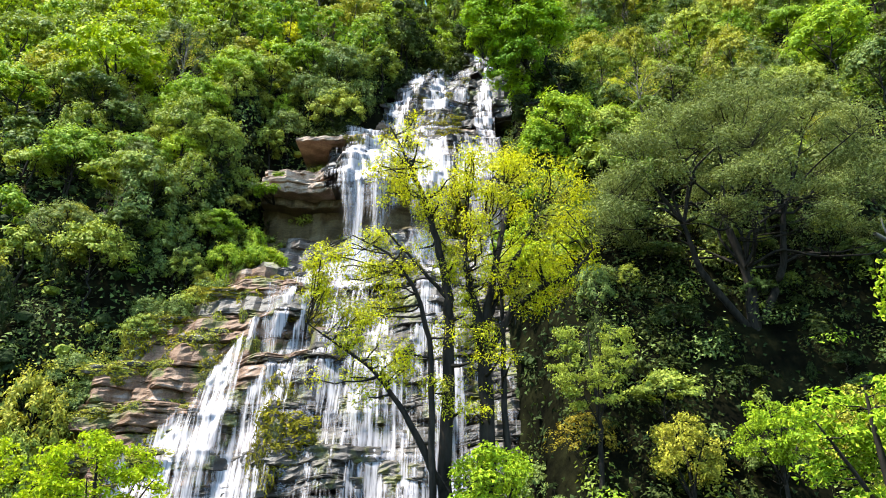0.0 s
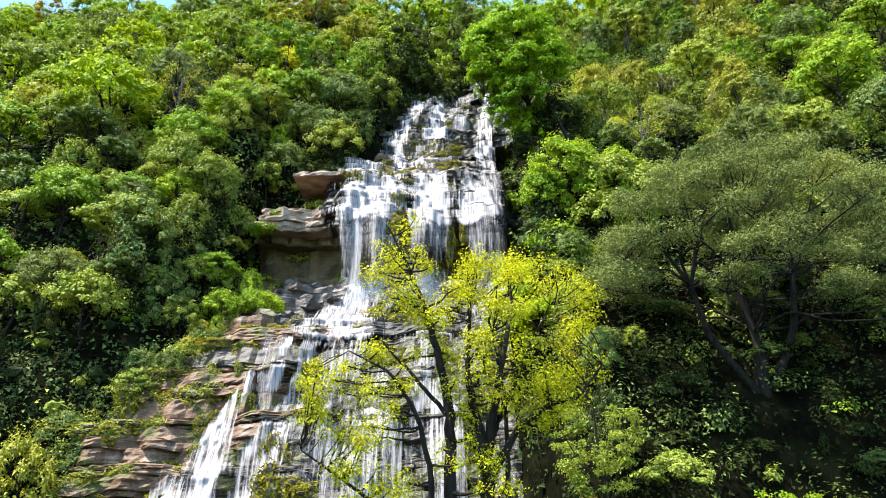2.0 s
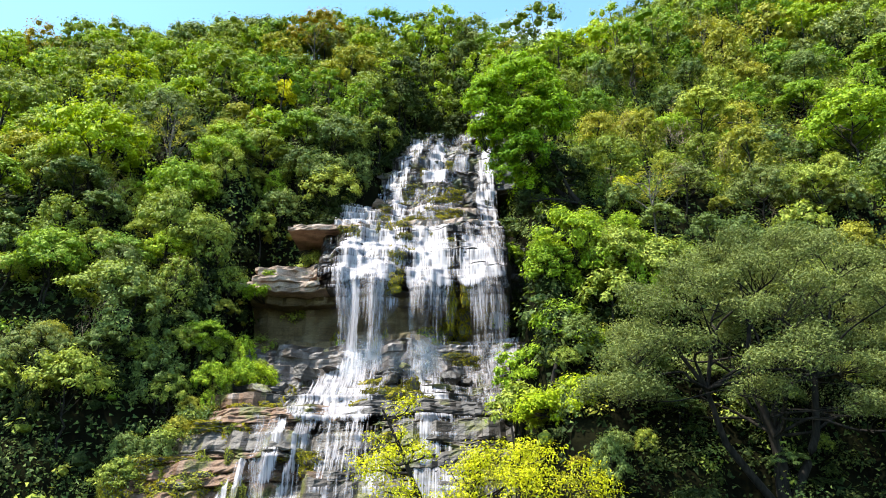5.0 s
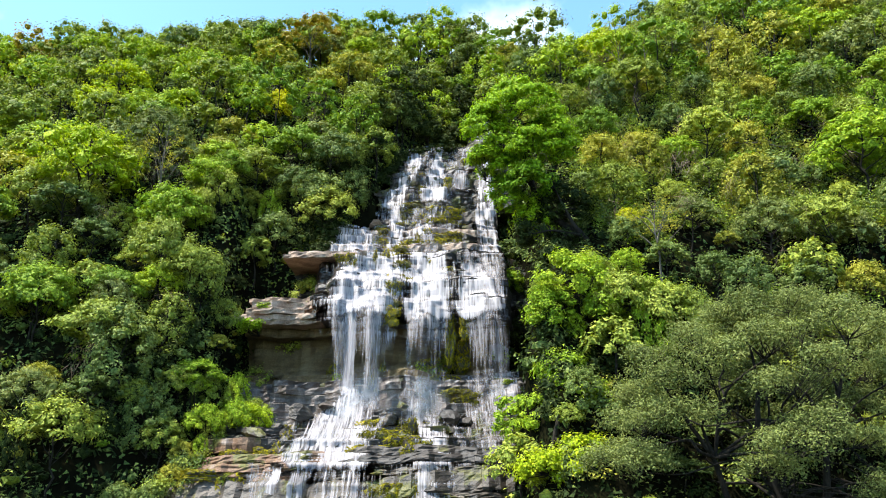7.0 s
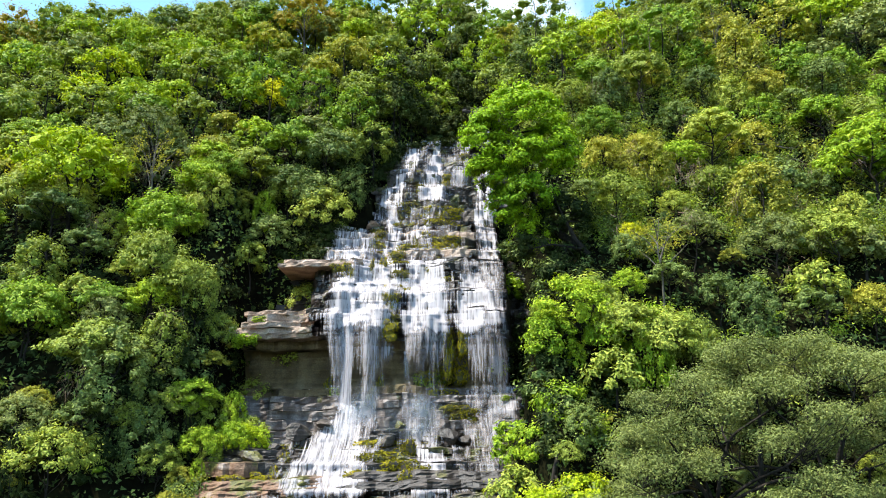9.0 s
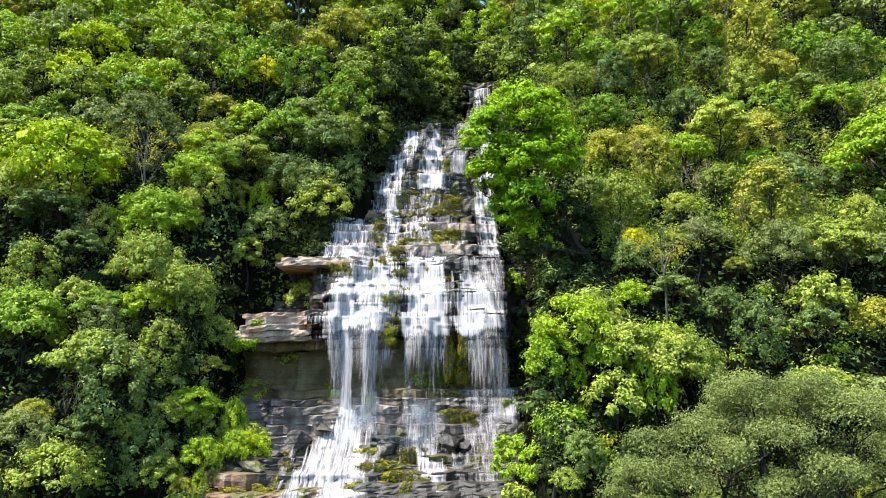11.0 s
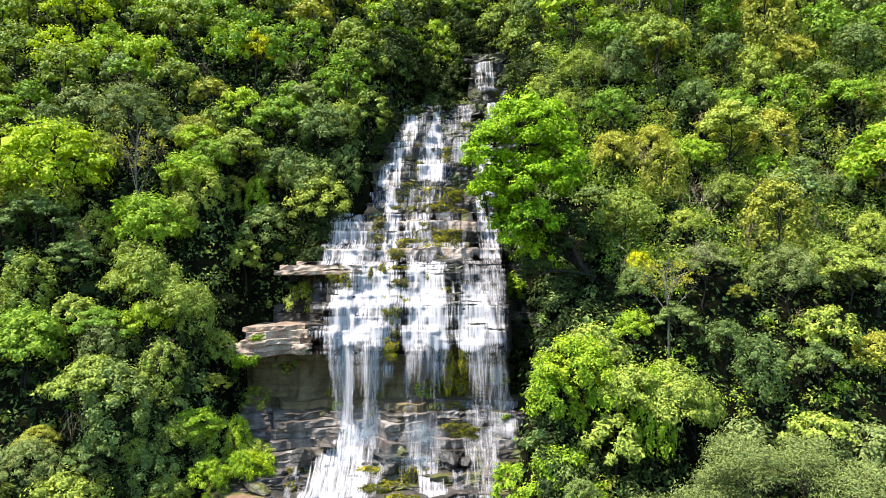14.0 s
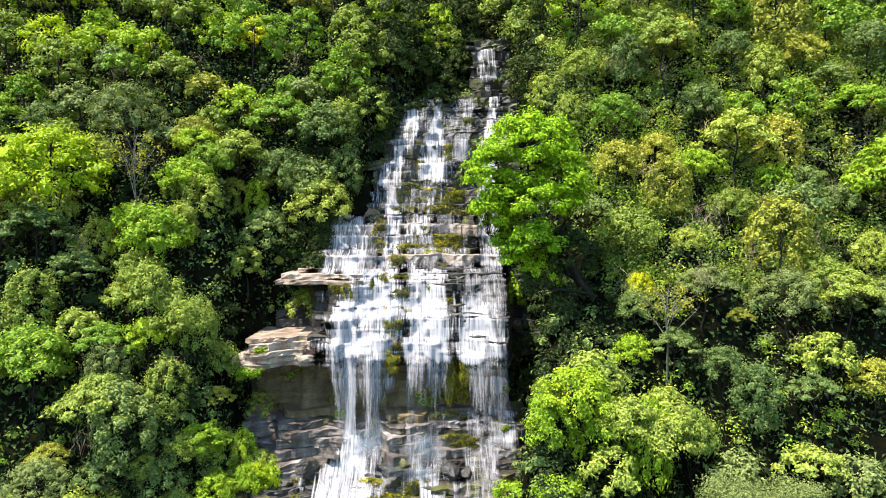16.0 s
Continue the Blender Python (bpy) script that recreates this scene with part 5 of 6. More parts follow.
    for i in range(64):         # pads of leaves over a broad dome, and a few within it
        u, a = (i + 0.5) / 64, i * 2.4 + rng.uniform(-0.3, 0.3)
        q = 1 - 1.12 * u + rng.uniform(-0.05, 0.05)
        r = math.sqrt(max(0.0, 1 - q * q)) * rng.uniform(0.86, 1.04) * (0.72 if i % 5 == 4 else 1.0)
        x, y = 19.4 + 10.8 * r * math.cos(a), 38.6 + 5.8 * r * math.sin(a)
        z = 26.2 + 9.8 * q + rng.uniform(-0.6, 0.6) - 0.10 * max(0, x - 20) - 0.10 * max(0, 16 - x)
        if q < 0.15 and i % 3:
            continue
        pads.append((x, y, z, rng.uniform(1.5, 2.2), rng.uniform(1.2, 1.7), rng.uniform(0.6, 1.1), 19))
        stem = fan[i % 3][3 if i % 2 else 2]
        if i % 2 == 0:
            row = [(*stem[:3], 0.10)]
            for k in (0.2, 0.4, 0.6, 0.8, 1.0):
                row.append((stem[0] + (x - stem[0]) * k + rng.normal(0, 0.5), stem[1] + (y - stem[1]) * k + rng.normal(0, 0.4), stem[2] + (z - 0.4 - stem[2]) * k ** 0.75 + rng.normal(0, 0.4), 0.08 * (1 - k) + 0.02))
            fan.append(row)
    grown_tree("tree", "broad umbrella tree with grey-green feathery leaves and dark crooked limbs", fan, pads, "grey", 0.17, 125, 0.76, 72, flat=0.62, narrow=0.34, up=0.6, upper=-0.6, twig=0.034)
    grown_tree("tree", "tall bright green tree that overhangs the upper cascade",
               [[(12.2, 57.2, float(ground(12.2, 57.2)) - 0.4, 0.42), (9.6, 56.6, 48.5, 0.32), (8.0, 55.8, 51, 0.24), (7.2, 55.2, 55, 0.12), (6.8, 55, 58, 0.05)],
                [(9.6, 56.6, 48.5, 0.2), (6.5, 55.2, 50.2, 0.12), (3.8, 54.6, 51, 0.04)], [(9.2, 56.3, 49.5, 0.2), (10, 55, 52, 0.12), (10.8, 54.4, 55, 0.04)], [(8, 55.8, 51, 0.16), (5.6, 55, 54, 0.1), (4.6, 54.5, 56.5, 0.04)]],
               [(7.4, 54.8, 57.8, 3.6, 3.0, 3.0, 84), (4.9, 54.6, 54.2, 1.9, 1.9, 2.2, 36), (9.7, 54.8, 55.0, 2.2, 2.4, 2.4, 48), (7.8, 53.6, 53.4, 3.0, 2.2, 2.0, 46), (5.6, 55.2, 50.0, 1.5, 1.5, 2.2, 22), (8.0, 56.4, 48.0, 1.8, 1.6, 2.2, 26), (3.8, 54.3, 56.0, 1.7, 1.7, 2.1, 36), (3.9, 54.4, 52.4, 1.4, 1.5, 1.7, 26), (7.4, 53.6, 50.4, 1.9, 1.6, 1.7, 34)], "fresh", 0.25, 100, 0.72, 73, upper=-0.6, narrow=0.6, full=True)
    # Added tree: its near-black leaves stand for shade below the bright crown.
    grown_tree("tree", "added near-black tree standing for shade beside the falls",
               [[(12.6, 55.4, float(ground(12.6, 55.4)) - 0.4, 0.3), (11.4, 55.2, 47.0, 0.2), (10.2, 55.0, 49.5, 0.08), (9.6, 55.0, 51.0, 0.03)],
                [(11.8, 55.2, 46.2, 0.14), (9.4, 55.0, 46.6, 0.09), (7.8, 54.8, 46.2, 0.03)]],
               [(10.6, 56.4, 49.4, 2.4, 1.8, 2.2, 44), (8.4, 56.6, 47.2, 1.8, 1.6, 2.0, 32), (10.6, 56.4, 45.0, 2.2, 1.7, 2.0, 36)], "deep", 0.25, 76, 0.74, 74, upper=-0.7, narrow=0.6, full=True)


hero_trees()


def near_trees():
    """Small trees whose tops stand near the camera's rise."""
    for i, (label, x, y, top, r, kind) in enumerate((
            ("small bright green tree with feathery sprays below the rocks", -10.2, 21.2, 13.9, 2.0, "lime"),
            ("small bright green feathery tree in the near valley", -12.9, 20.6, 13.6, 1.8, "lime"),
            ("leafy bright green tree with pale twigs in the near valley", 8.9, 14.4, 14.6, 1.6, "bright"),
            ("leafy light green tree in the near valley", 14.9, 23.8, 15.8, 2.2, "olive"), ("slender light green tree with a broken pale branch", 9.9, 13.2, 17.0, 0.9, "bright"),
            ("low bright green bush with brownish tips in the valley", 10.8, 31.7, 15.6, 1.7, "olive"), ("pale glossy green shrub on the shaded bank", 7.3, 33.4, 20.4, 2.3, "mid"), ("full bright green bush in the valley", 14.6, 31.0, 16.3, 1.7, "bright"), ("small bright green bush at the foot of the yellow tree", 1.2, 20.9, 13.6, 1.5, "bright"))):
        g = float(ground(x, y))
        stems = [[(x, y, g - 0.3, 0.14), (x + 0.2, y, g + (top - g) * 0.4, 0.11), (x, y + 0.1, top - r, 0.07), (x - 0.1, y, top - 0.4, 0.02)]]
        for k in range(5):
            a = k * 1.257 + i
            stems.append([(x + 0.1, y, top - 2.2 * r, 0.05), (x + 0.45 * r * math.cos(a), y + 0.45 * r * math.sin(a), top - 1.3 * r, 0.04), (x + 0.85 * r * math.cos(a), y + 0.85 * r * math.sin(a), top - 0.7 * r, 0.015)])
        grown_tree("tree", label, stems, [(x, y, top - r, r, r, r * 1.0, 60)], kind, 0.15, 90, 0.38, 300 + i, flat=0.6, narrow=0.5, twig=0.02)


near_trees()


def bank_trees():
    """Full leafy trees that crowd the right bank beside the plunge."""
    for i, (label, x, y, lobes, kind) in enumerate((
            ("large rounded yellow-green tree crowding the bank beside the falls", 10.2, 48.2, ((9.4, 47.0, 39.8, 2.6, 2.2, 2.2, 60), (7.8, 47.2, 37.4, 1.7, 1.7, 1.8, 40), (11.6, 46.8, 38.0, 1.8, 1.6, 1.6, 30)), "bright"),
            ("broad yellow-green tree with hanging dry seed heads on the bank", 13.6, 47.0, ((12.9, 46.0, 38.2, 2.2, 1.8, 1.6, 44), (15.4, 45.8, 37.4, 2.0, 1.6, 1.4, 36)), "mid"),
            ("bright green bushy tree beside the plunge", 9.4, 47.4, ((8.4, 46.4, 33.0, 1.8, 1.7, 1.8, 46), (6.9, 47.6, 30.6, 1.3, 1.3, 1.5, 28), (9.4, 45.6, 31.0, 1.8, 1.6, 1.6, 36)), "bright"),
            ("low light green bush hanging over the lower falls", 7.6, 44.4, ((6.4, 43.8, 27.0, 1.7, 1.5, 1.2, 40), (8.4, 43.0, 27.8, 1.8, 1.5, 1.2, 34)), "lime"))):
        g = float(ground(x, y))
        cx, cy, cz = lobes[0][:3]
        stems = [[(x, y, g - 0.3, 0.2), ((x + cx) / 2, (y + cy) / 2, (g + cz) / 2, 0.15), (cx, cy, cz - 0.4, 0.08), (cx, cy, cz + 1.0, 0.03)]]
        for q in lobes[1:]:
            stems.append([((x + cx) / 2, (y + cy) / 2, (g + cz) / 2, 0.1), (0.5 * (q[0] + cx), 0.5 * (q[1] + cy), 0.5 * (q[2] + (g + cz) / 2), 0.07), (q[0], q[1], q[2], 0.03)])
        grown_tree("tree", label, stems, lobes, kind, 0.20, 105, 0.62, 800 + i, flat=0.8, narrow=0.6, upper=-0.6, twig=0.03, full=True)


bank_trees()


def in_fall(x, y, margin=0.0):
    """Whether a spot lies on the bare rock and water."""
    if y < 40.5 or y > 87:
        return False
    low = np.interp(y, [40, 47, 51, 53, 57, 60, 61.5, 63, 64, 72, 77, 79, 81, 88], [-25, -23, -18.4, -13, -12, -20, -18, -13.5, -12, -9.5, -5.5, -2, 3.2, 3.8])
    high = np.interp(y, [40, 50, 55, 59, 66, 72, 88], [4.2, 4.2, 4.6, 5.6, 5.6, 6.6, 8.0])
    return low - margin < x < high + margin


# trees that stand out, by kind: x, y, height
for _x, _y, _h in [(-36.2, 63.8, 13.2), (-45.0, 84.2, 10.1)]:
    plant("lime", _x, _y, _h)
for _x, _y, _h in [(-50.5, 80.2, 8.3), (-41.4, 95.2, 7.4), (-7.8, 74.4, 6.9), (-10.1, 80.6, 6.9), (-20.7, 69.9, 9.1), (-36.0, 61.5, 8.0), (-40.6, 63.0, 6.7), (-36.3, 64.2, 7.3), (-45.8, 69.2, 6.6), (-22.2, 68.1, 5.6), (-35.5, 58.3, 6.6), (-32.4, 60.5, 6.7), (-27.1, 61.3, 5.2), (-24.6, 53.0, 7.7), (-27.0, 49.8, 6.7), (-25.9, 51.6, 5.5), (-24.0, 63.4, 4.8), (-59.0, 93.5, 10.7), (-53.2, 102.2, 9.4), (-41.4, 88.6, 7.8), (-34.2, 92.1, 9.2), (-20.3, 85.6, 8.1), (-7.6, 93.1, 8.9), (-28.9, 75.1, 7.1), (-51.2, 84.6, 8.4), (-50.3, 74.6, 7.8), (-34.2, 67.2, 6.4), (-26.3, 67.0, 5.4)]:
    plant("mid", _x, _y, _h)
for _x, _y, _h in [(-1.5, 90.7, 8.4), (30.6, 78.4, 9.2), (21.9, 68.3, 8.0), (14.7, 69.2, 8.7), (20.1, 55.8, 5.3), (32.1, 68.7, 7.9), (43.2, 64.4, 8.3), (26.8, 62.4, 7.9), (30.2, 53.6, 6.3), (35.0, 55.4, 7.4), (31.3, 52.1, 5.9), (8.1, 86.9, 8.4), (35.4, 81.7, 6.4), (12.4, 66.4, 5.3)]:
    plant("mid", _x, _y, _h)
for _x, _y, _h in [(-40.2, 80.1, 7.5), (-32.7, 83.3, 11.0), (-30.9, 95.2, 8.9), (-12.4, 93.1, 7.3), (-6.6, 82.2, 8.0), (-3.3, 93.7, 12.0), (-0.6, 87.2, 7.8), (-21.1, 73.2, 6.3), (-26.4, 62.0, 8.3), (-31.9, 63.4, 6.3), (-24.1, 65.3, 6.7), (-28.1, 60.2, 4.2), (-24.6, 57.6, 6.8), (-27.2, 52.9, 7.9), (-19.9, 55.5, 4.7), (-23.3, 53.3, 5.5), (-33.0, 77.9, 7.5), (-25.2, 79.9, 7.5), (19.8, 91.5, 8.3), (22.8, 76.1, 10.0), (48.8, 77.6, 8.9), (39.1, 64.6, 7.7), (41.8, 62.0, 6.0), (14.3, 51.0, 4.1)]:
    plant("bright", _x, _y, _h)
for _x, _y, _h in [(-31.5, 69.2, 9.7), (-30.4, 50.8, 5.6), (-49.5, 86.7, 9.1), (52.0, 75.2, 10.2), (26.6, 52.4, 5.7), (20.4, 52.6, 5.8), (38.7, 80.8, 5.9)]:
    plant("grey", _x, _y, _h)
for _x, _y, _h in [(-19.9, 91.7, 11.8), (-65.9, 94.6, 9.8)]:
    plant("gold", _x, _y, _h)
for _k, _x, _y, _h, _s in (("emerald", -33.5, 55.3, 8.0, 1.0), ("mid", -24.7, 58.0, 11.0, 0.75), ("grey", -27.2, 55.6, 6.5, 0.9), ("mid", -20.4, 57.4, 10.5, 0.8), ("mid", -19.2, 59.0, 8.0, 0.75), ("yellow", 15.6, 53.5, 3.6, 0.85)):
    plant(_k, _x, _y, _h, _s)
for _x, _y, _h in [(-15.8, 79.7, 8.2), (-16.8, 72.0, 8.7), (-46.1, 71.1, 7.7), (-33.7, 55.8, 7.8), (-27.9, 56.7, 6.4), (-41.1, 67.8, 6.3), (16.7, 65.7, 6.7)]:
    plant("emerald", _x, _y, _h)
for _k, _x, _y, _h in [("yellow", -22.2, 82.0, 5.9), ("bright", 7.1, 90.8, 10.0), ("olive", 35.7, 72.4, 10.4)]:
    plant(_k, _x, _y, _h)
for _x, _y, _h in [(-25.4, 75.0, 6.9), (-24.7, 69.1, 6.6), (-21.2, 69.4, 5.0), (-30.7, 52.5, 7.2), (-24.9, 87.7, 9.0), (-13.4, 86.7, 8.1), (19.9, 63.1, 6.8), (19.3, 58.8, 5.6), (43.6, 77.4, 11.5), (36.6, 69.8, 7.4), (31.4, 63.9, 6.5), (27.1, 55.3, 7.0), (22.9, 52.1, 4.7), (31.6, 49.3, 6.4)]:
    plant("olive", _x, _y, _h)
for _x, _y, _h in [(-12.3, 71.8, 7.8), (-13.3, 69.9, 7.5), (-17.5, 68.4, 6.9), (-15.8, 70.3, 6.5), (-9.8, 70.8, 6.1), (-5.6, 79.3, 7.1), (4.3, 96.9, 5.4), (22.5, 48.0, 5.8), (26.4, 47.6, 4.7), (15.0, 52.5, 5.0), (11.3, 77.5, 6.9), (13.7, 59.8, 4.9), (42.9, 69.4, 7.3), (38.3, 67.4, 4.8), (8.9, 43.9, 3.8), (17.5, 50.4, 4.6), (20.6, 49.6, 5.2), (25.2, 66.3, 6.6), (29.6, 70.1, 6.8), (30.2, 86.6, 6.6), (19.1, 69.0, 6.5), (33.0, 62.1, 6.0), (35.2, 60.6, 5.9)]:
    plant("dark", _x, _y, _h)
# Near-black leaves here stand for the shade on the right bank.
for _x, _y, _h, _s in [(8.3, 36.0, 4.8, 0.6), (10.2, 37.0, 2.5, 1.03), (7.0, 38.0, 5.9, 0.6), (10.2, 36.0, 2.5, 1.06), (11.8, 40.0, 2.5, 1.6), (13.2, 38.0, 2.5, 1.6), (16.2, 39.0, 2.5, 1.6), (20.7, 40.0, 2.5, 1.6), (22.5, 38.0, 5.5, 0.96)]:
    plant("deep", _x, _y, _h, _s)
for _x, _y, _h, _s in [(9.0, 39.0, 4.7, 0.62), (14.3, 42.0, 2.5, 1.6), (22.9, 43.0, 2.5, 1.6), (26.2, 41.0, 2.5, 1.6), (16.7, 43.0, 2.5, 1.6)]:
    plant("dark", _x, _y, _h, _s)
# Near-black leaves for shade on the left; the last two added to cast it.
for _x, _y, _h, _s in [(-25.8, 46.0, 9, 0.7), (-21.8, 48.0, 9, 0.6), (-25.1, 48.0, 9, 0.73), (-28.0, 46.0, 6.1, 1.06), (-23.7, 51.0, 6.4, 0.89), (-31.5, 46.5, 10, 0.9), (-29.5, 49.5, 9, 0.9)]:
    plant("deep", _x, _y, _h, _s)
for _x, _y, _h, _s in [(-25.8, 44.0, 9, 0.67)]:
    plant("olive", _x, _y, _h, _s)
for _x, _y, _h, _s in [(-25.2, 42.0, 9, 0.6), (-21.0, 53.0, 5.5, 0.96), (19.5, 42.0, 2.5, 1.6), (7.4, 49.0, 2.5, 1.0), (6.1, 45.5, 5.5, 0.6), (17.2, 46.5, 8.8, 0.6), (7.8, 48.5, 2.5, 1.23), (7.9, 43.5, 2.5, 1.38)]:
    plant("mid", _x, _y, _h, _s)
for _x, _y, _h, _s in [(-18.2, 54.0, 6.2, 0.8), (-15.9, 55.0, 5.9, 0.68), (7.6, 48.0, 2.5, 1.52), (14.2, 46.0, 8.4, 0.6), (9.3, 47.0, 2.5, 1.49)]:
    plant("bright", _x, _y, _h, _s)

for _k, _x, _y, _h in (("bright", -19.6, 55.6, 6.2), ("mid", -18.2, 56.6, 5.8), ("bright", -16.9, 57.0, 6.2), ("mid", -15.4, 57.2, 5.8), ("bright", -14.4, 56.4, 3.2), ("mid", -17.4, 54.6, 3.8), ("mid", -20.8, 54.8, 6.8), ("olive", -19.0, 57.8, 6.0), ("lime", -15.2, 55.6, 2.6),
                       ("bright", -16.2, 54.4, 3.0), ("dark", -22.0, 53.2, 6.4), ("olive", -19.2, 53.0, 3.4), ("mid", -21.6, 57.0, 7.4), ("bright", -18.0, 53.2, 3.0), ("dark", -20.2, 50.4, 3.4), ("mid", -22.0, 48.8, 3.8), ("dark", -23.8, 47.2, 4.0), ("olive", -19.4, 51.6, 2.6), ("dark", -22.4, 50.2, 4.2), ("mid", -24.6, 45.4, 3.2), ("dark", -25.6, 47.6, 4.6)):
    plant(_k, _x, _y, _h)
# trees that close in on the hollow and gully; near-black leaves stand for shade
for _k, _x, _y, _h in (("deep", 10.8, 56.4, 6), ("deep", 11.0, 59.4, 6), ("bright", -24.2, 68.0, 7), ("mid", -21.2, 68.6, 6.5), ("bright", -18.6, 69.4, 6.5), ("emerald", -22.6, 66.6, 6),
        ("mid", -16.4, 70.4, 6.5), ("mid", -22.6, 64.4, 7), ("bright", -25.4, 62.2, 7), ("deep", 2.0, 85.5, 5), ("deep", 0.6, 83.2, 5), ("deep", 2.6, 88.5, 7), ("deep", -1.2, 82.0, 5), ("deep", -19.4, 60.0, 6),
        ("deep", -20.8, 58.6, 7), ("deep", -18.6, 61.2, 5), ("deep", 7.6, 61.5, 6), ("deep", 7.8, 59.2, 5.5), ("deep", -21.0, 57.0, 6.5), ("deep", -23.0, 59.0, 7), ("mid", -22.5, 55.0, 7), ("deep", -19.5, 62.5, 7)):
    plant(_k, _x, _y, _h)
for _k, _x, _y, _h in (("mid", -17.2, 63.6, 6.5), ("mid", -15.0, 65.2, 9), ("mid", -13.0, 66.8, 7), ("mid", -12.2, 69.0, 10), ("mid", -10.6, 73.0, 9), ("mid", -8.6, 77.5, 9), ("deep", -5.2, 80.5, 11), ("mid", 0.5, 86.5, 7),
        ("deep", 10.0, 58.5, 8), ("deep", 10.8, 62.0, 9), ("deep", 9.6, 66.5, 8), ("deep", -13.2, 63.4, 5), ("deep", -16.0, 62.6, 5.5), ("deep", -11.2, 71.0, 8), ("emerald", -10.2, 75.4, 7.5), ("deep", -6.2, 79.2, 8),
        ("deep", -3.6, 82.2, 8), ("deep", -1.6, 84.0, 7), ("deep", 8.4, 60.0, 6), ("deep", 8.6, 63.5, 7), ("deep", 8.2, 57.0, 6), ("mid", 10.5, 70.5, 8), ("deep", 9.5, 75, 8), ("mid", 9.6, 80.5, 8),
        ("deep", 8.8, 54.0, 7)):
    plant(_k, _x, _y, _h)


def open_ground(x, y):
    """Whether a forest tree may stand here."""
    if in_fall(x, y, 0.3 if y > 62 else 1.0) or (y < 41 and -11 < x < 6) or math.hypot(x, y) < 30 or (-25 < x < -10 and 49 < y < 62.5) or (y < 43 and -34 < x < 0):
        return False
    if 5.5 < x < 13.4 and 49.5 < y < 62:      # the shaded recess beside the falls
        return False
    return not (3 <= x < 30 and 24 < y < 44)


KINDS = ["mid"] * 8 + ["emerald"] * 3 + ["bright"] * 4 + ["dark"] * 5 + ["olive"] * 5 + ["grey"] * 3 + ["lime"] * 2


KINDS_WEST = ["mid"] * 10 + ["emerald"] * 9 + ["bright"] * 8 + ["grey"] * 2 + ["olive"] * 2 + ["lime"] * 1 + ["dark"] * 5


KINDS_EAST = ["bright"] * 8 + ["olive"] * 3 + ["mid"] * 10 + ["emerald"] * 6 + ["lime"] * 1 + ["dark"] * 8 + ["grey"] * 3


KINDS_BANK = ["dark"] * 7 + ["mid"] * 5 + ["deep"] * 3 + ["bright"] * 2 + ["grey"] * 3 + ["emerald"] * 3


def pick_kind(rng, x, y):
    mix = KINDS_BANK if x > 10 and y < 54 else KINDS_EAST if x > 13 and y > 46 else KINDS_WEST if x < -20 else KINDS
    return mix[int(rng.integers(len(mix)))]


def fill_forest():
    rng = np.random.default_rng(21)
    made = 0
    for trial in range(12000):
        y = 26 + 74 * rng.random()
        x = rng.uniform(-1, 1) * (8 + 0.66 * y)
        if not open_ground(x, y):
            continue
        r = rng.uniform(2.3, 3.8)
        if any((x - a) ** 2 + (y - b) ** 2 < (0.60 * (r + c)) ** 2 for a, b, c in TREES):
            continue
        plant(pick_kind(rng, x, y), x, y, r / 0.36 * rng.uniform(0.85, 1.1), rng.uniform(0.95, 1.2))
        made += 1
        if made >= 78:
            break


fill_forest()


def bank_bushes():
    """Bushes and young trees in the shade of the umbrella tree, with dark ground between them."""
    rng = np.random.default_rng(46)
    spots = []
    for _ in range(3000):
        x, y = (rng.uniform(3.8, 8), rng.uniform(28, 41)) if len(spots) < 14 else (rng.uniform(5.5, 31), rng.uniform(25, 43))
        h = rng.uniform(1.8, 4.6)
        if in_fall(x, y, 1.0) or any((x - a) ** 2 + (y - b) ** 2 < (0.36 * (h + c)) ** 2 for a, b, c in spots):
            continue
        spots.append((x, y, h))
        # Near-black leaves and soil here put the umbrella tree's shade into colour.
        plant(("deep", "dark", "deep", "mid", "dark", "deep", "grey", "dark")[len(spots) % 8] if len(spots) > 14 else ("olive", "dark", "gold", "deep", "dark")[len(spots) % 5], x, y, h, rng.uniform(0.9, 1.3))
        if len(spots) >= 66:
            break


bank_bushes()
for _kind in PROTOS:
    for _tree, _used in PROTOS[_kind]:
        if not _used:
            for _o in (*_tree.children_recursive, _tree):
                bpy.data.objects.remove(_o)


RIDGE = 97.0       # where the hillside meets the sky


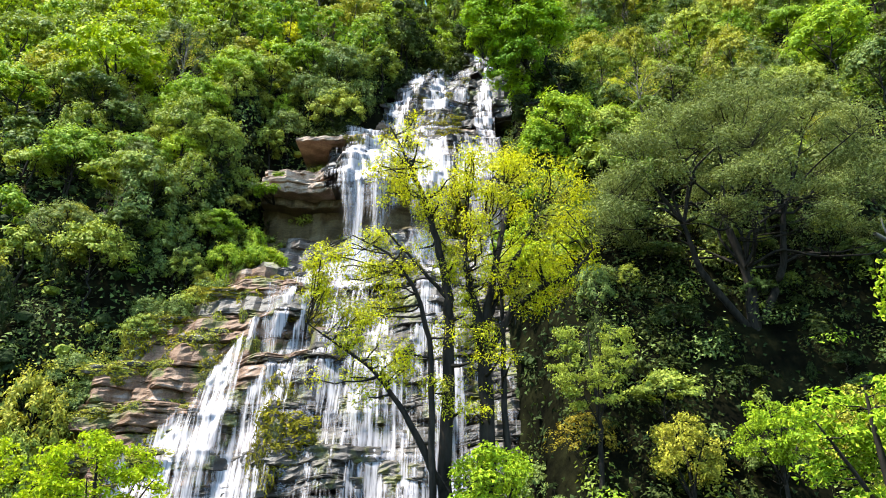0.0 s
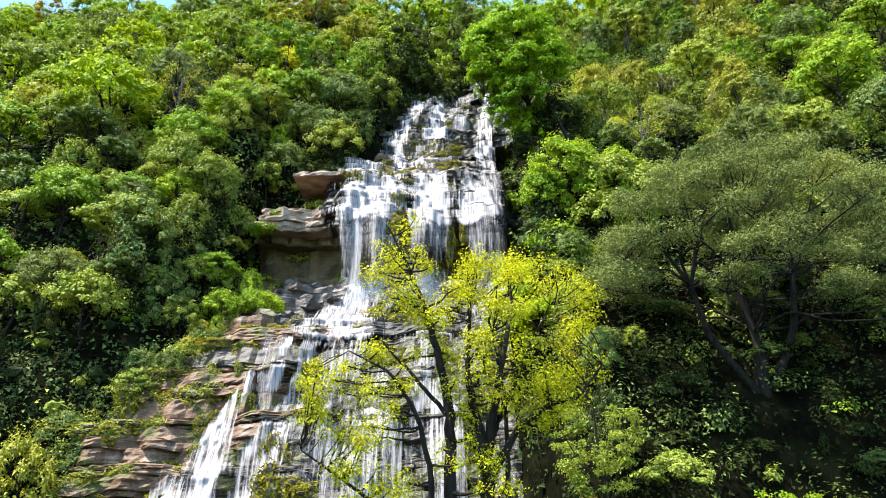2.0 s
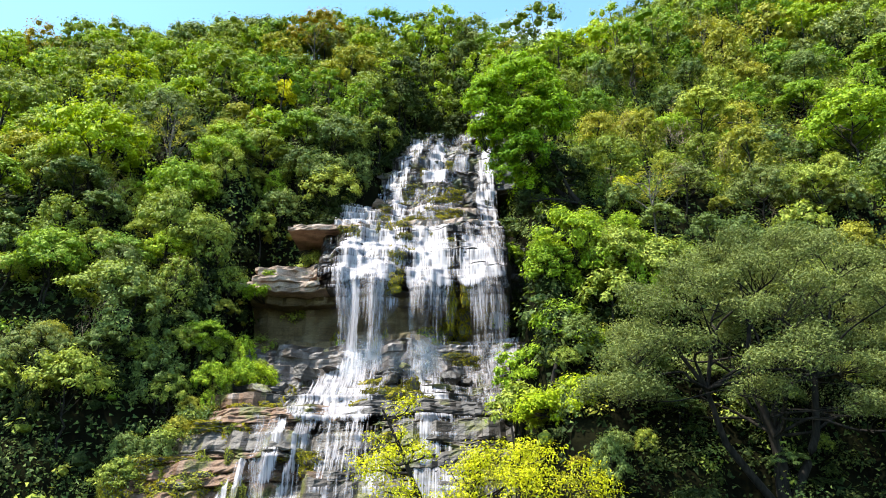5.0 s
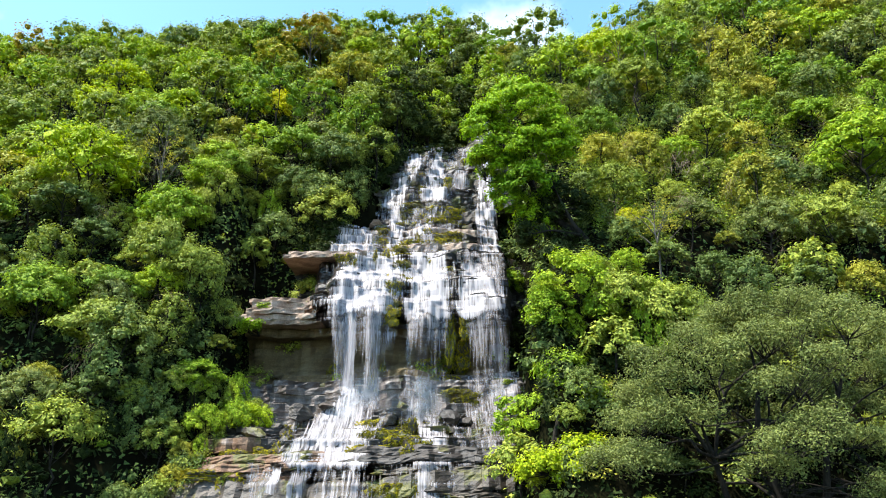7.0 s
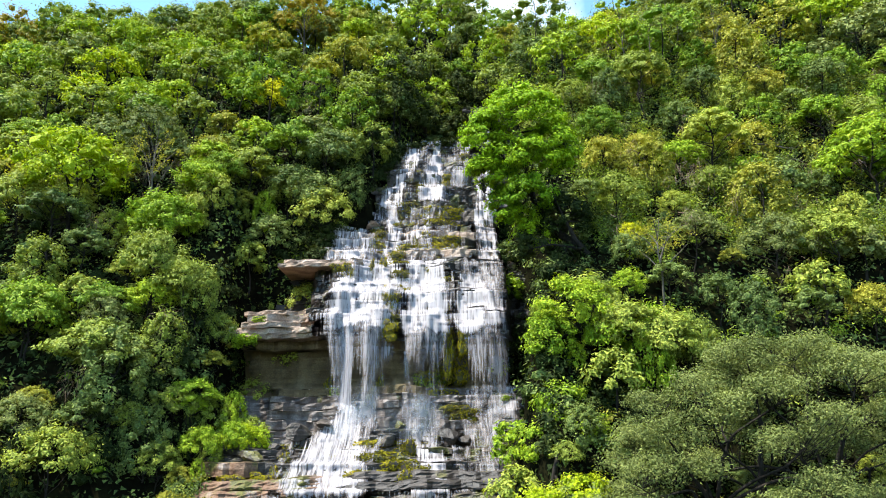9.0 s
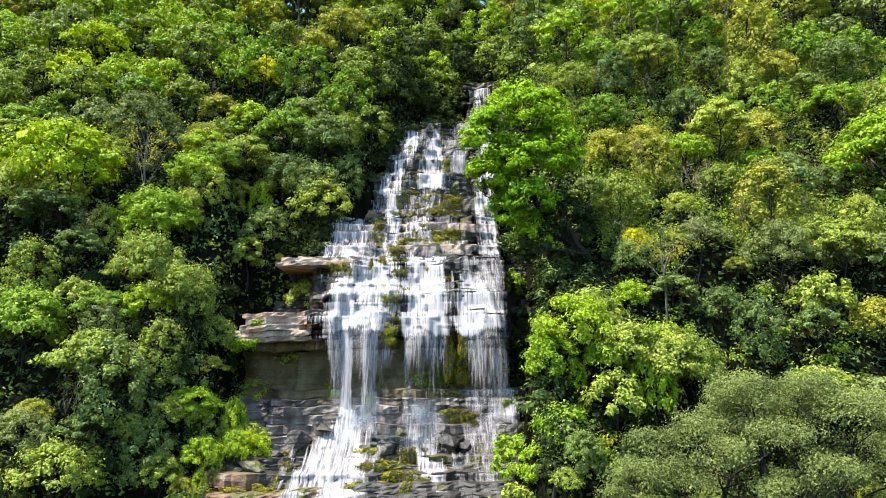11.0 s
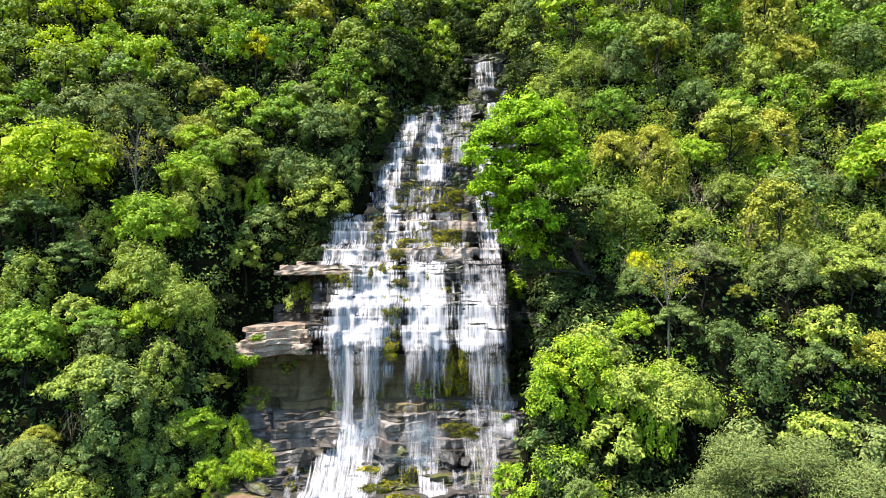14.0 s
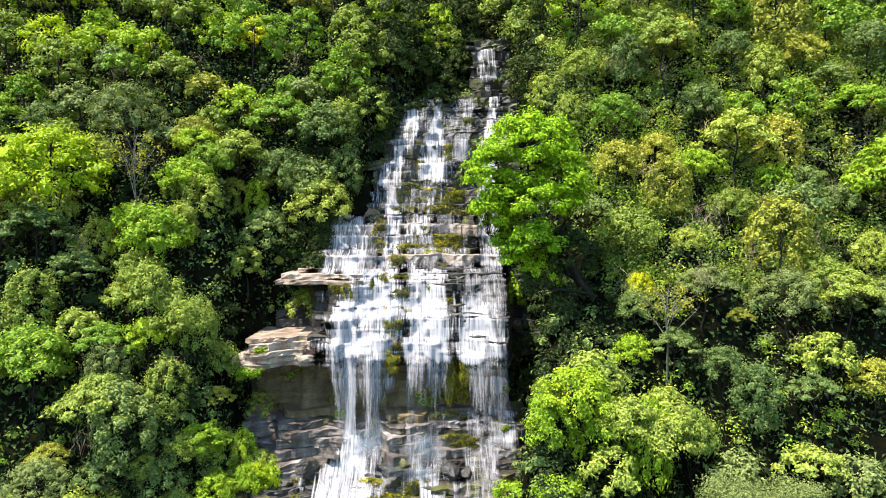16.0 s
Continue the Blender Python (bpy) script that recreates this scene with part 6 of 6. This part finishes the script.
def far_forest():
    """The rest of the wood, past counting: crowns on stems, filling in behind and between."""
    rng = np.random.default_rng(33)
    spots = {k: [] for k in LEAF}
    taken = list(TREES)
    for kind, x, y, r in FAR:
        spots[kind].append((x, y, r))
    for trial in range(16000):
        y = 30 + 92 * rng.random()
        x = rng.uniform(-1, 1) * (14 + 0.72 * y)
        if not open_ground(x, y):
            continue
        r = rng.uniform(1.7, 3.4)
        if any((x - a) ** 2 + (y - b) ** 2 < (0.64 * (r + c)) ** 2 for a, b, c in taken):
            continue
        taken.append((x, y, r))
        spots[pick_kind(rng, x, y)].append((x, y, r))
    for x in np.arange(-78, 78, 1.7):          # the close row of taller crowns along the ridge
        y = RIDGE + 5 * rng.random()
        if not -6 < x < 8:
            tall = 3.7 if -46 < x < -12 else 2.4
            spots[pick_kind(rng, x, y)].append((float(x) + rng.uniform(-0.6, 0.6), y, tall * rng.uniform(0.75, 1.1)))
    names = {"mid": "mid-green", "bright": "bright green", "dark": "dark green", "olive": "olive-green", "grey": "grey-green", "yellow": "yellow-green", "lime": "lime-green", "gold": "golden", "deep": "shade-darkened green", "emerald": "lush green"}
    stems = []
    for kind, where in spots.items():
        sets = {True: ([], [], []), False: ([], [], [])}
        for x, y, r in where:
            z, h = float(ground(x, y)), r / 0.38 * rng.uniform(0.9, 1.2)
            stems.append(bend(rng, (x, y, z - 0.6), (x + rng.normal(0, 0.3), y, z + h * 0.8), 0.15, 0.04, 5, 0.03))
            cs, rs = crown_clumps(rng, r * 1.1, h, ("dome", "dome", "draped", "umbrella", "dome")[int(rng.integers(5))], 0.2, 32 if y > RIDGE else 22)
            centres, radii, hubs = sets[y < 68]
            centres.append(cs + np.array([x, y, z])); radii.append(rs * 1.1); hubs.append(np.tile([x, y, z + h * 0.4], (len(cs), 1)))
        for near, (centres, radii, hubs) in sets.items():
            if not centres:
                continue
            v, f = foliage(rng, np.concatenate(centres), np.concatenate(radii), 56 if near else 46, 0.31 if near else 0.36, hub=np.concatenate(hubs), core=0)
            tagged(mesh_object("forest_crowns", v, f, LEAF[kind]), "crowded " + names[kind] + " tree crowns of the hillside forest", "forest", kind="stuff")
    v, f = tubes(stems, 5)
    tagged(mesh_object("forest_stems", v, f, BARK, smooth=True), "dark slender stems of the hillside forest", "forest", kind="stuff")


far_forest()


def build_undergrowth():
    """Bushes and climbers that cover the slope between the trees."""
    rng = np.random.default_rng(8)
    names = {"mid": "green", "dark": "dark green", "deep": "shade-darkened green", "bright": "bright green", "olive": "olive"}
    # The deep clumps' near-black leaves stand for shaded gaps between the trees.
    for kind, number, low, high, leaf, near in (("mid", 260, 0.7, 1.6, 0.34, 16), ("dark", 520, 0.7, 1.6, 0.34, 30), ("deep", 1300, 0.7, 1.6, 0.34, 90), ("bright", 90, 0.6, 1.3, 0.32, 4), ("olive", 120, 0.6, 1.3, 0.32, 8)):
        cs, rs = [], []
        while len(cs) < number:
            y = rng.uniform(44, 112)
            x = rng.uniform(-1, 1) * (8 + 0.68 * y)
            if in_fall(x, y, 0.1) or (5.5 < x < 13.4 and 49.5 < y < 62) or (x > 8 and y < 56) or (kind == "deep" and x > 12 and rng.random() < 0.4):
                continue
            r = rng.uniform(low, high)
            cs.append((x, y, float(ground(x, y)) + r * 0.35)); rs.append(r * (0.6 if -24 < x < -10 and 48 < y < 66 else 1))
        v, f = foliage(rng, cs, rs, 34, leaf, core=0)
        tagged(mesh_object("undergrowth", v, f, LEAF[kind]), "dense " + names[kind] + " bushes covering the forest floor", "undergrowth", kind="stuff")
        cs, rs = [], []
        while len(cs) < near:
            y = rng.uniform(26, 46)
            x = rng.choice([-1, 1, 1, 1, 1]) * rng.uniform(4.5, 10 + 0.6 * y)
            if in_fall(x, y, 0.1):
                continue
            r = rng.uniform(0.5, 1.3)
            cs.append((x, y, float(ground(x, y)) + r * 0.4)); rs.append(r)
        v, f = foliage(rng, cs, rs, 150, 0.2, core=-1, ragged=0.8)
        tagged(mesh_object("undergrowth", v, f, LEAF[kind]), "shaded " + names[kind] + " bushes under the nearer trees", "undergrowth", kind="stuff")


build_undergrowth()


def slope_scrub():
    """Fine scrub and creepers that drape the open slope beside the falls."""
    rng = np.random.default_rng(64)
    for kind, number, size, tint in (("bright", 220, 0.2, "bright green"), ("mid", 560, 0.22, "green"), ("olive", 180, 0.19, "olive-green"), ("emerald", 300, 0.22, "lush green"), ("grey", 240, 0.17, "grey-green"), ("dark", 520, 0.22, "dark green")):
        cs, rs = [], []
        while len(cs) < number:
            y = rng.uniform(46, 80)
            x = rng.uniform(11.5, 12 + 0.52 * y)
            if in_fall(x, y, 3.0) or (y < 62 and x < 13.6) or (y < 54 and (kind in ("bright", "olive") or rng.random() < 0.75)) or math.sin(x * 0.63 + 1.7 * math.sin(y * 0.41)) * math.sin(y * 0.57 + x * 0.2) > 0.42:
                continue
            r = 0.45 + 0.95 * rng.random() ** 1.5
            cs.append((x, y, float(ground(x, y)) + r * rng.uniform(0.2, 1.6))); rs.append(r)
        v, f = foliage(rng, cs, rs, 74, size, droop=0.4, core=-1, flat=0.95, ragged=0.8, loose=0.55)
        tagged(mesh_object("undergrowth", v, f, LEAF[kind]), "fine " + tint + " scrub draping the open slope beside the falls", "undergrowth", kind="stuff")


slope_scrub()


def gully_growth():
    """Shrubs that hang over both gully edges, leaves darkened to stand for shade."""
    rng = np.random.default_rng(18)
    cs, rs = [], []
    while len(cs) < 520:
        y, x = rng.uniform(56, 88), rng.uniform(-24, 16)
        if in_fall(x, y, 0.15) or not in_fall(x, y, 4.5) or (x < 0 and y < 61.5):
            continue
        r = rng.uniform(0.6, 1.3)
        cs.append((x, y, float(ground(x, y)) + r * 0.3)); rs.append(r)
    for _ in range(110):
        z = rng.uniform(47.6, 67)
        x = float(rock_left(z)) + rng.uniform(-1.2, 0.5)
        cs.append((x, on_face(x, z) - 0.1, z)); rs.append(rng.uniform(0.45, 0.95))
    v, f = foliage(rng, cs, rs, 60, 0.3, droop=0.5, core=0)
    tagged(mesh_object("undergrowth", v, f, LEAF["deep"]), "shrubs hanging over the gully edges, leaves darkened as shade", "undergrowth", kind="stuff")


gully_growth()


def face_growth():
    """Creepers and shrubs on the steep earth beside the cliff, and dry hanging stems among the scrub."""
    rng = np.random.default_rng(28)
    ys = np.arange(40, 100, 0.25)
    for kind, number, label in (("deep", 620, "creepers on the steep earth beside the cliff, darkened as shade"), ("dark", 260, "green creepers on the steep earth beside the cliff")):
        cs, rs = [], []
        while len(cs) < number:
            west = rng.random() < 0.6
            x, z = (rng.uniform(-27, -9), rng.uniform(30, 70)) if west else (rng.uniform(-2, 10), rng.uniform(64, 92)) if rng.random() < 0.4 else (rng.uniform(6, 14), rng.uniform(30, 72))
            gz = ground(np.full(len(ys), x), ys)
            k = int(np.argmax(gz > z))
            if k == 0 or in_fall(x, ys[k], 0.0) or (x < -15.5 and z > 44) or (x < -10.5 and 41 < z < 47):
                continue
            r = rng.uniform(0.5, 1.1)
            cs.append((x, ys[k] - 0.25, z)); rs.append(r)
        # Near-black clumps added over the recess wall to stand for its shade.
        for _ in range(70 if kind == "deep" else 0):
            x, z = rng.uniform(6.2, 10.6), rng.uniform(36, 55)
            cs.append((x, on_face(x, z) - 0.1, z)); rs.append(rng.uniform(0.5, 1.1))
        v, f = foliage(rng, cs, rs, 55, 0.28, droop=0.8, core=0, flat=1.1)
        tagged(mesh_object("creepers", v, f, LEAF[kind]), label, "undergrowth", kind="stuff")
    # bushes and grass that creep over the edge of the lower rock
    for kind, number, low, high in (("dark", 46, 0.5, 1.2), ("olive", 30, 0.3, 0.8), ("mid", 36, 0.4, 1.0)):
        cs, rs = [], []
        for _ in range(number):
            z = rng.uniform(9, 28.4)
            x = float(rock_left(z)) + rng.normal(0.2, 0.9)
            cs.append((x, on_face(max(x, float(rock_left(z)) + 0.6), z) + rng.uniform(-0.3, 0.8), z)); rs.append(rng.uniform(low, high))
        v, f = foliage(rng, cs, rs, 120, 0.17, droop=0.5, core=-1, ragged=0.8, loose=0.6)
        tagged(mesh_object("creepers", v, f, LEAF[kind]), "bushes and grass creeping over the edge of the lower rock", "undergrowth", kind="stuff")
    # the bank below the umbrella tree, its shade put into near-black leaves
    ys = np.arange(20, 50, 0.2)
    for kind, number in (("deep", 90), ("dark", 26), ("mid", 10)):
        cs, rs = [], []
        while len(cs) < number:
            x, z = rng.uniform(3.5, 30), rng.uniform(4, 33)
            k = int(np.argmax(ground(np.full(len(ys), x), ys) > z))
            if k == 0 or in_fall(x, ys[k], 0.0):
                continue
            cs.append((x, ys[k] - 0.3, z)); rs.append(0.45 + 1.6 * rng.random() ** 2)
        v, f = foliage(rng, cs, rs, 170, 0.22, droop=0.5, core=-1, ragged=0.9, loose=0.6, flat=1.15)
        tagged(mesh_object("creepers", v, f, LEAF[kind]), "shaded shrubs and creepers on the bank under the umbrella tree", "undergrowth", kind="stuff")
    cs, rs = [], []
    while len(cs) < 150:
        x, y = rng.uniform(-45, 55), rng.uniform(50, 96)
        if in_fall(x, y, 7.0) or (x < 8 and rng.random() < 0.55):
            continue
        cs.append((x, y, float(ground(x, y)) + rng.uniform(2.0, 6.5))); rs.append(rng.uniform(0.6, 1.5))
    v, f = leaves(rng, cs, rs, 150 * 45, 0.85, shell=0.1, tri=True, narrow=0.04, droop=2.5, flat=1.3)
    tagged(mesh_object("dry_stems", v, f, LEAF["straw"]), "dry pale stems and vines hanging among the scrub", "vines", kind="stuff")


face_growth()


def ground_cover():
    """Low ferns and leafy plants that hide the soil, as dense on steep earth as on level."""
    rng = np.random.default_rng(71)
    # The deep ferns carry shade in their leaf colour.
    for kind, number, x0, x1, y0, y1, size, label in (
            ("deep", 44000, -85, 85, 40, 112, 0.42, "low ferns covering the forest floor, leaves darkened as shade"), ("dark", 34000, -85, 85, 44, 112, 0.38, "low green ferns covering the forest floor"),
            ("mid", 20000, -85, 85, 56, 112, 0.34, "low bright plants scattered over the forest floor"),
            ("deep", 4000, 3, 34, 20, 47, 0.27, "low ferns on the shaded bank, leaves darkened as shade"),
            ("deep", 14000, -40, -9, 24, 50, 0.21, "low ferns on the lower slope, leaves darkened as shade"), ("dark", 5000, -40, -9, 24, 50, 0.2, "low green ferns on the lower slope")):
        x, y = rng.uniform(x0, x1, number * 5), rng.uniform(y0, y1, number * 5)
        z = ground(x, y)
        gx, gy = (ground(x + 0.2, y) - z) / 0.2, (ground(x, y + 0.2) - z) / 0.2
        w = np.sqrt(1 + gx * gx + gy * gy)
        keep = (rng.random(len(x)) < np.minimum(w, 4) / 4) & (np.abs(x) < 12 + 0.72 * y)
        low = np.interp(y, [40, 47, 51, 53, 57, 60, 61.5, 63, 64, 72, 77, 79, 81, 88], [-25, -23, -18.4, -13, -12, -20, -18, -13.5, -12, -9.5, -5.5, -2, 3.2, 3.8])
        high = np.interp(y, [40, 50, 55, 59, 66, 72, 88], [4.2, 4.2, 4.6, 5.6, 5.6, 6.6, 8.0])
        keep &= (y < 40.5) | (y > 87) | (x < low) | (x > high)
        if kind != "deep":      # only near-black ferns in the recess, so its shade is in their colour
            keep &= ~((x > 5) & (x < 13.6) & (y > 46) & (y < 63))
        pick = np.flatnonzero(keep)[:number]
        n = np.stack([-gx[pick], -gy[pick], np.ones(len(pick))], 1) / w[pick][:, None]
        pos = np.stack([x[pick], y[pick], z[pick]], 1) + n * rng.uniform(0.05, 0.5, (len(pick), 1)) * size
        n = n + rng.normal(0, 0.45, n.shape)
        n /= np.linalg.norm(n, axis=1)[:, None]
        a = rng.normal(0, 1, n.shape)
        a -= (a * n).sum(1)[:, None] * n
        a /= np.linalg.norm(a, axis=1)[:, None]
        b = np.cross(n, a)
        q = size * rng.uniform(0.6, 1.3, (len(pick), 1))
        v = np.stack([pos - a * q * 0.5 + b * q * 0.36, pos - a * q * 0.4 - b * q * 0.36, pos + a * q * 0.6], 1).reshape(-1, 3)
        tagged(mesh_object("ferns", v, np.arange(len(v)).reshape(-1, 3), LEAF[kind]), label, "undergrowth", kind="stuff")


ground_cover()


# ---- dead wood ----
def dead_wood():
    rng = np.random.default_rng(55)
    for i, (x, y, z, length, lean, label) in enumerate((
            (31.0, 63.6, 60.4, 5.5, -0.5, "pale fallen branch lying across the bushes"), (32.6, 63.8, 59.6, 4.5, -0.8, "pale fallen branch lying across the bushes"),
            (29.6, 64.0, 61.2, 3.6, 0.2, "bleached dead branch standing out of the scrub"), (33.6, 62.2, 57.4, 5.0, -1.0, "pale fallen branch lying across the bushes"))):
        root = new("dead_branch")
        root.location = (x, y, z)
        tip = (length * 0.75, -0.6, length * lean * 0.7)
        main = bend(rng, (-0.3, 1.2, -0.6), tip, 0.11, 0.03, 7, 0.06)
        v, f = tubes([main], 6)
        stem = mesh_object("stem", v, f, PALE_BARK, root, smooth=True)
        for k in range(5):
            a = main[1 + k]
            v, f = tubes([bend(rng, a[:3], a[:3] + rng.normal(0, 0.9, 3) + np.array([0.5, -0.3, 0.3]), 0.04, 0.012, 5, 0.15)], 4)
            mesh_object("side_branch", v, f, PALE_BARK, stem, smooth=True)
        tagged(root, label, "branch", "dead branches on the slope")
    root = new("dead_branch")
    root.location = (9.7, 13.2, 14.8)
    main = np.array([(0, 0, 0, 0.07), (-0.25, -0.4, 0.5, 0.065), (-0.75, -0.9, 1.1, 0.06), (-1.25, -1.2, 1.65, 0.05), (-1.7, -1.4, 1.8, 0.035)])
    v, f = tubes([main], 8)
    stem = mesh_object("stem", v, f, PALE_BARK, root, smooth=True)
    for k, (dx, dz) in enumerate(((0.1, -0.7), (-0.2, 0.5))):
        a = main[2 + k]
        v, f = tubes([bend(rng, a[:3], a[:3] + np.array([dx, -0.1, dz]), 0.03, 0.012, 5, 0.05)], 5)
        mesh_object("side_branch", v, f, PALE_BARK, stem, smooth=True)
    tagged(root, "pale broken dead branch leaning out of a near tree", "branch")
    # leafless crowns among the green
    for x, y, h in ((16.8, 50.6, 7.5), (-28.4, 63.6, 13.0), (-20.5, 92.0, 11.0), (23.0, 76.5, 10.5), (26.5, 77.0, 9.5), (34.5, 76.0, 10.5)):
        g = float(ground(x, y))
        top = g + h
        stems = [[(x, y, g - 0.3, 0.10), (x + 0.1, y, g + h * 0.4, 0.08), (x - 0.1, y, g + h * 0.7, 0.05), (x + 0.2, y, top, 0.015)]]
        for k in range(8):
            a = 2.4 * k
            stems.append([(x, y, g + h * (0.4 + 0.05 * k), 0.04), (x + 0.9 * math.cos(a), y + 0.9 * math.sin(a), g + h * (0.55 + 0.05 * k), 0.04), (x + 2.2 * math.cos(a), y + 2.2 * math.sin(a), g + h * (0.72 + 0.035 * k), 0.015)])
        grown_tree("tree", "nearly leafless grey-twigged tree on the slope", stems, [(x, y, g + h * 0.8, 2.6, 2.4, h * 0.2, 46)], "olive", 0.20, 12, 0.4, int(abs(x) * 10), bark=PALE_BARK, twig=0.022)


dead_wood()
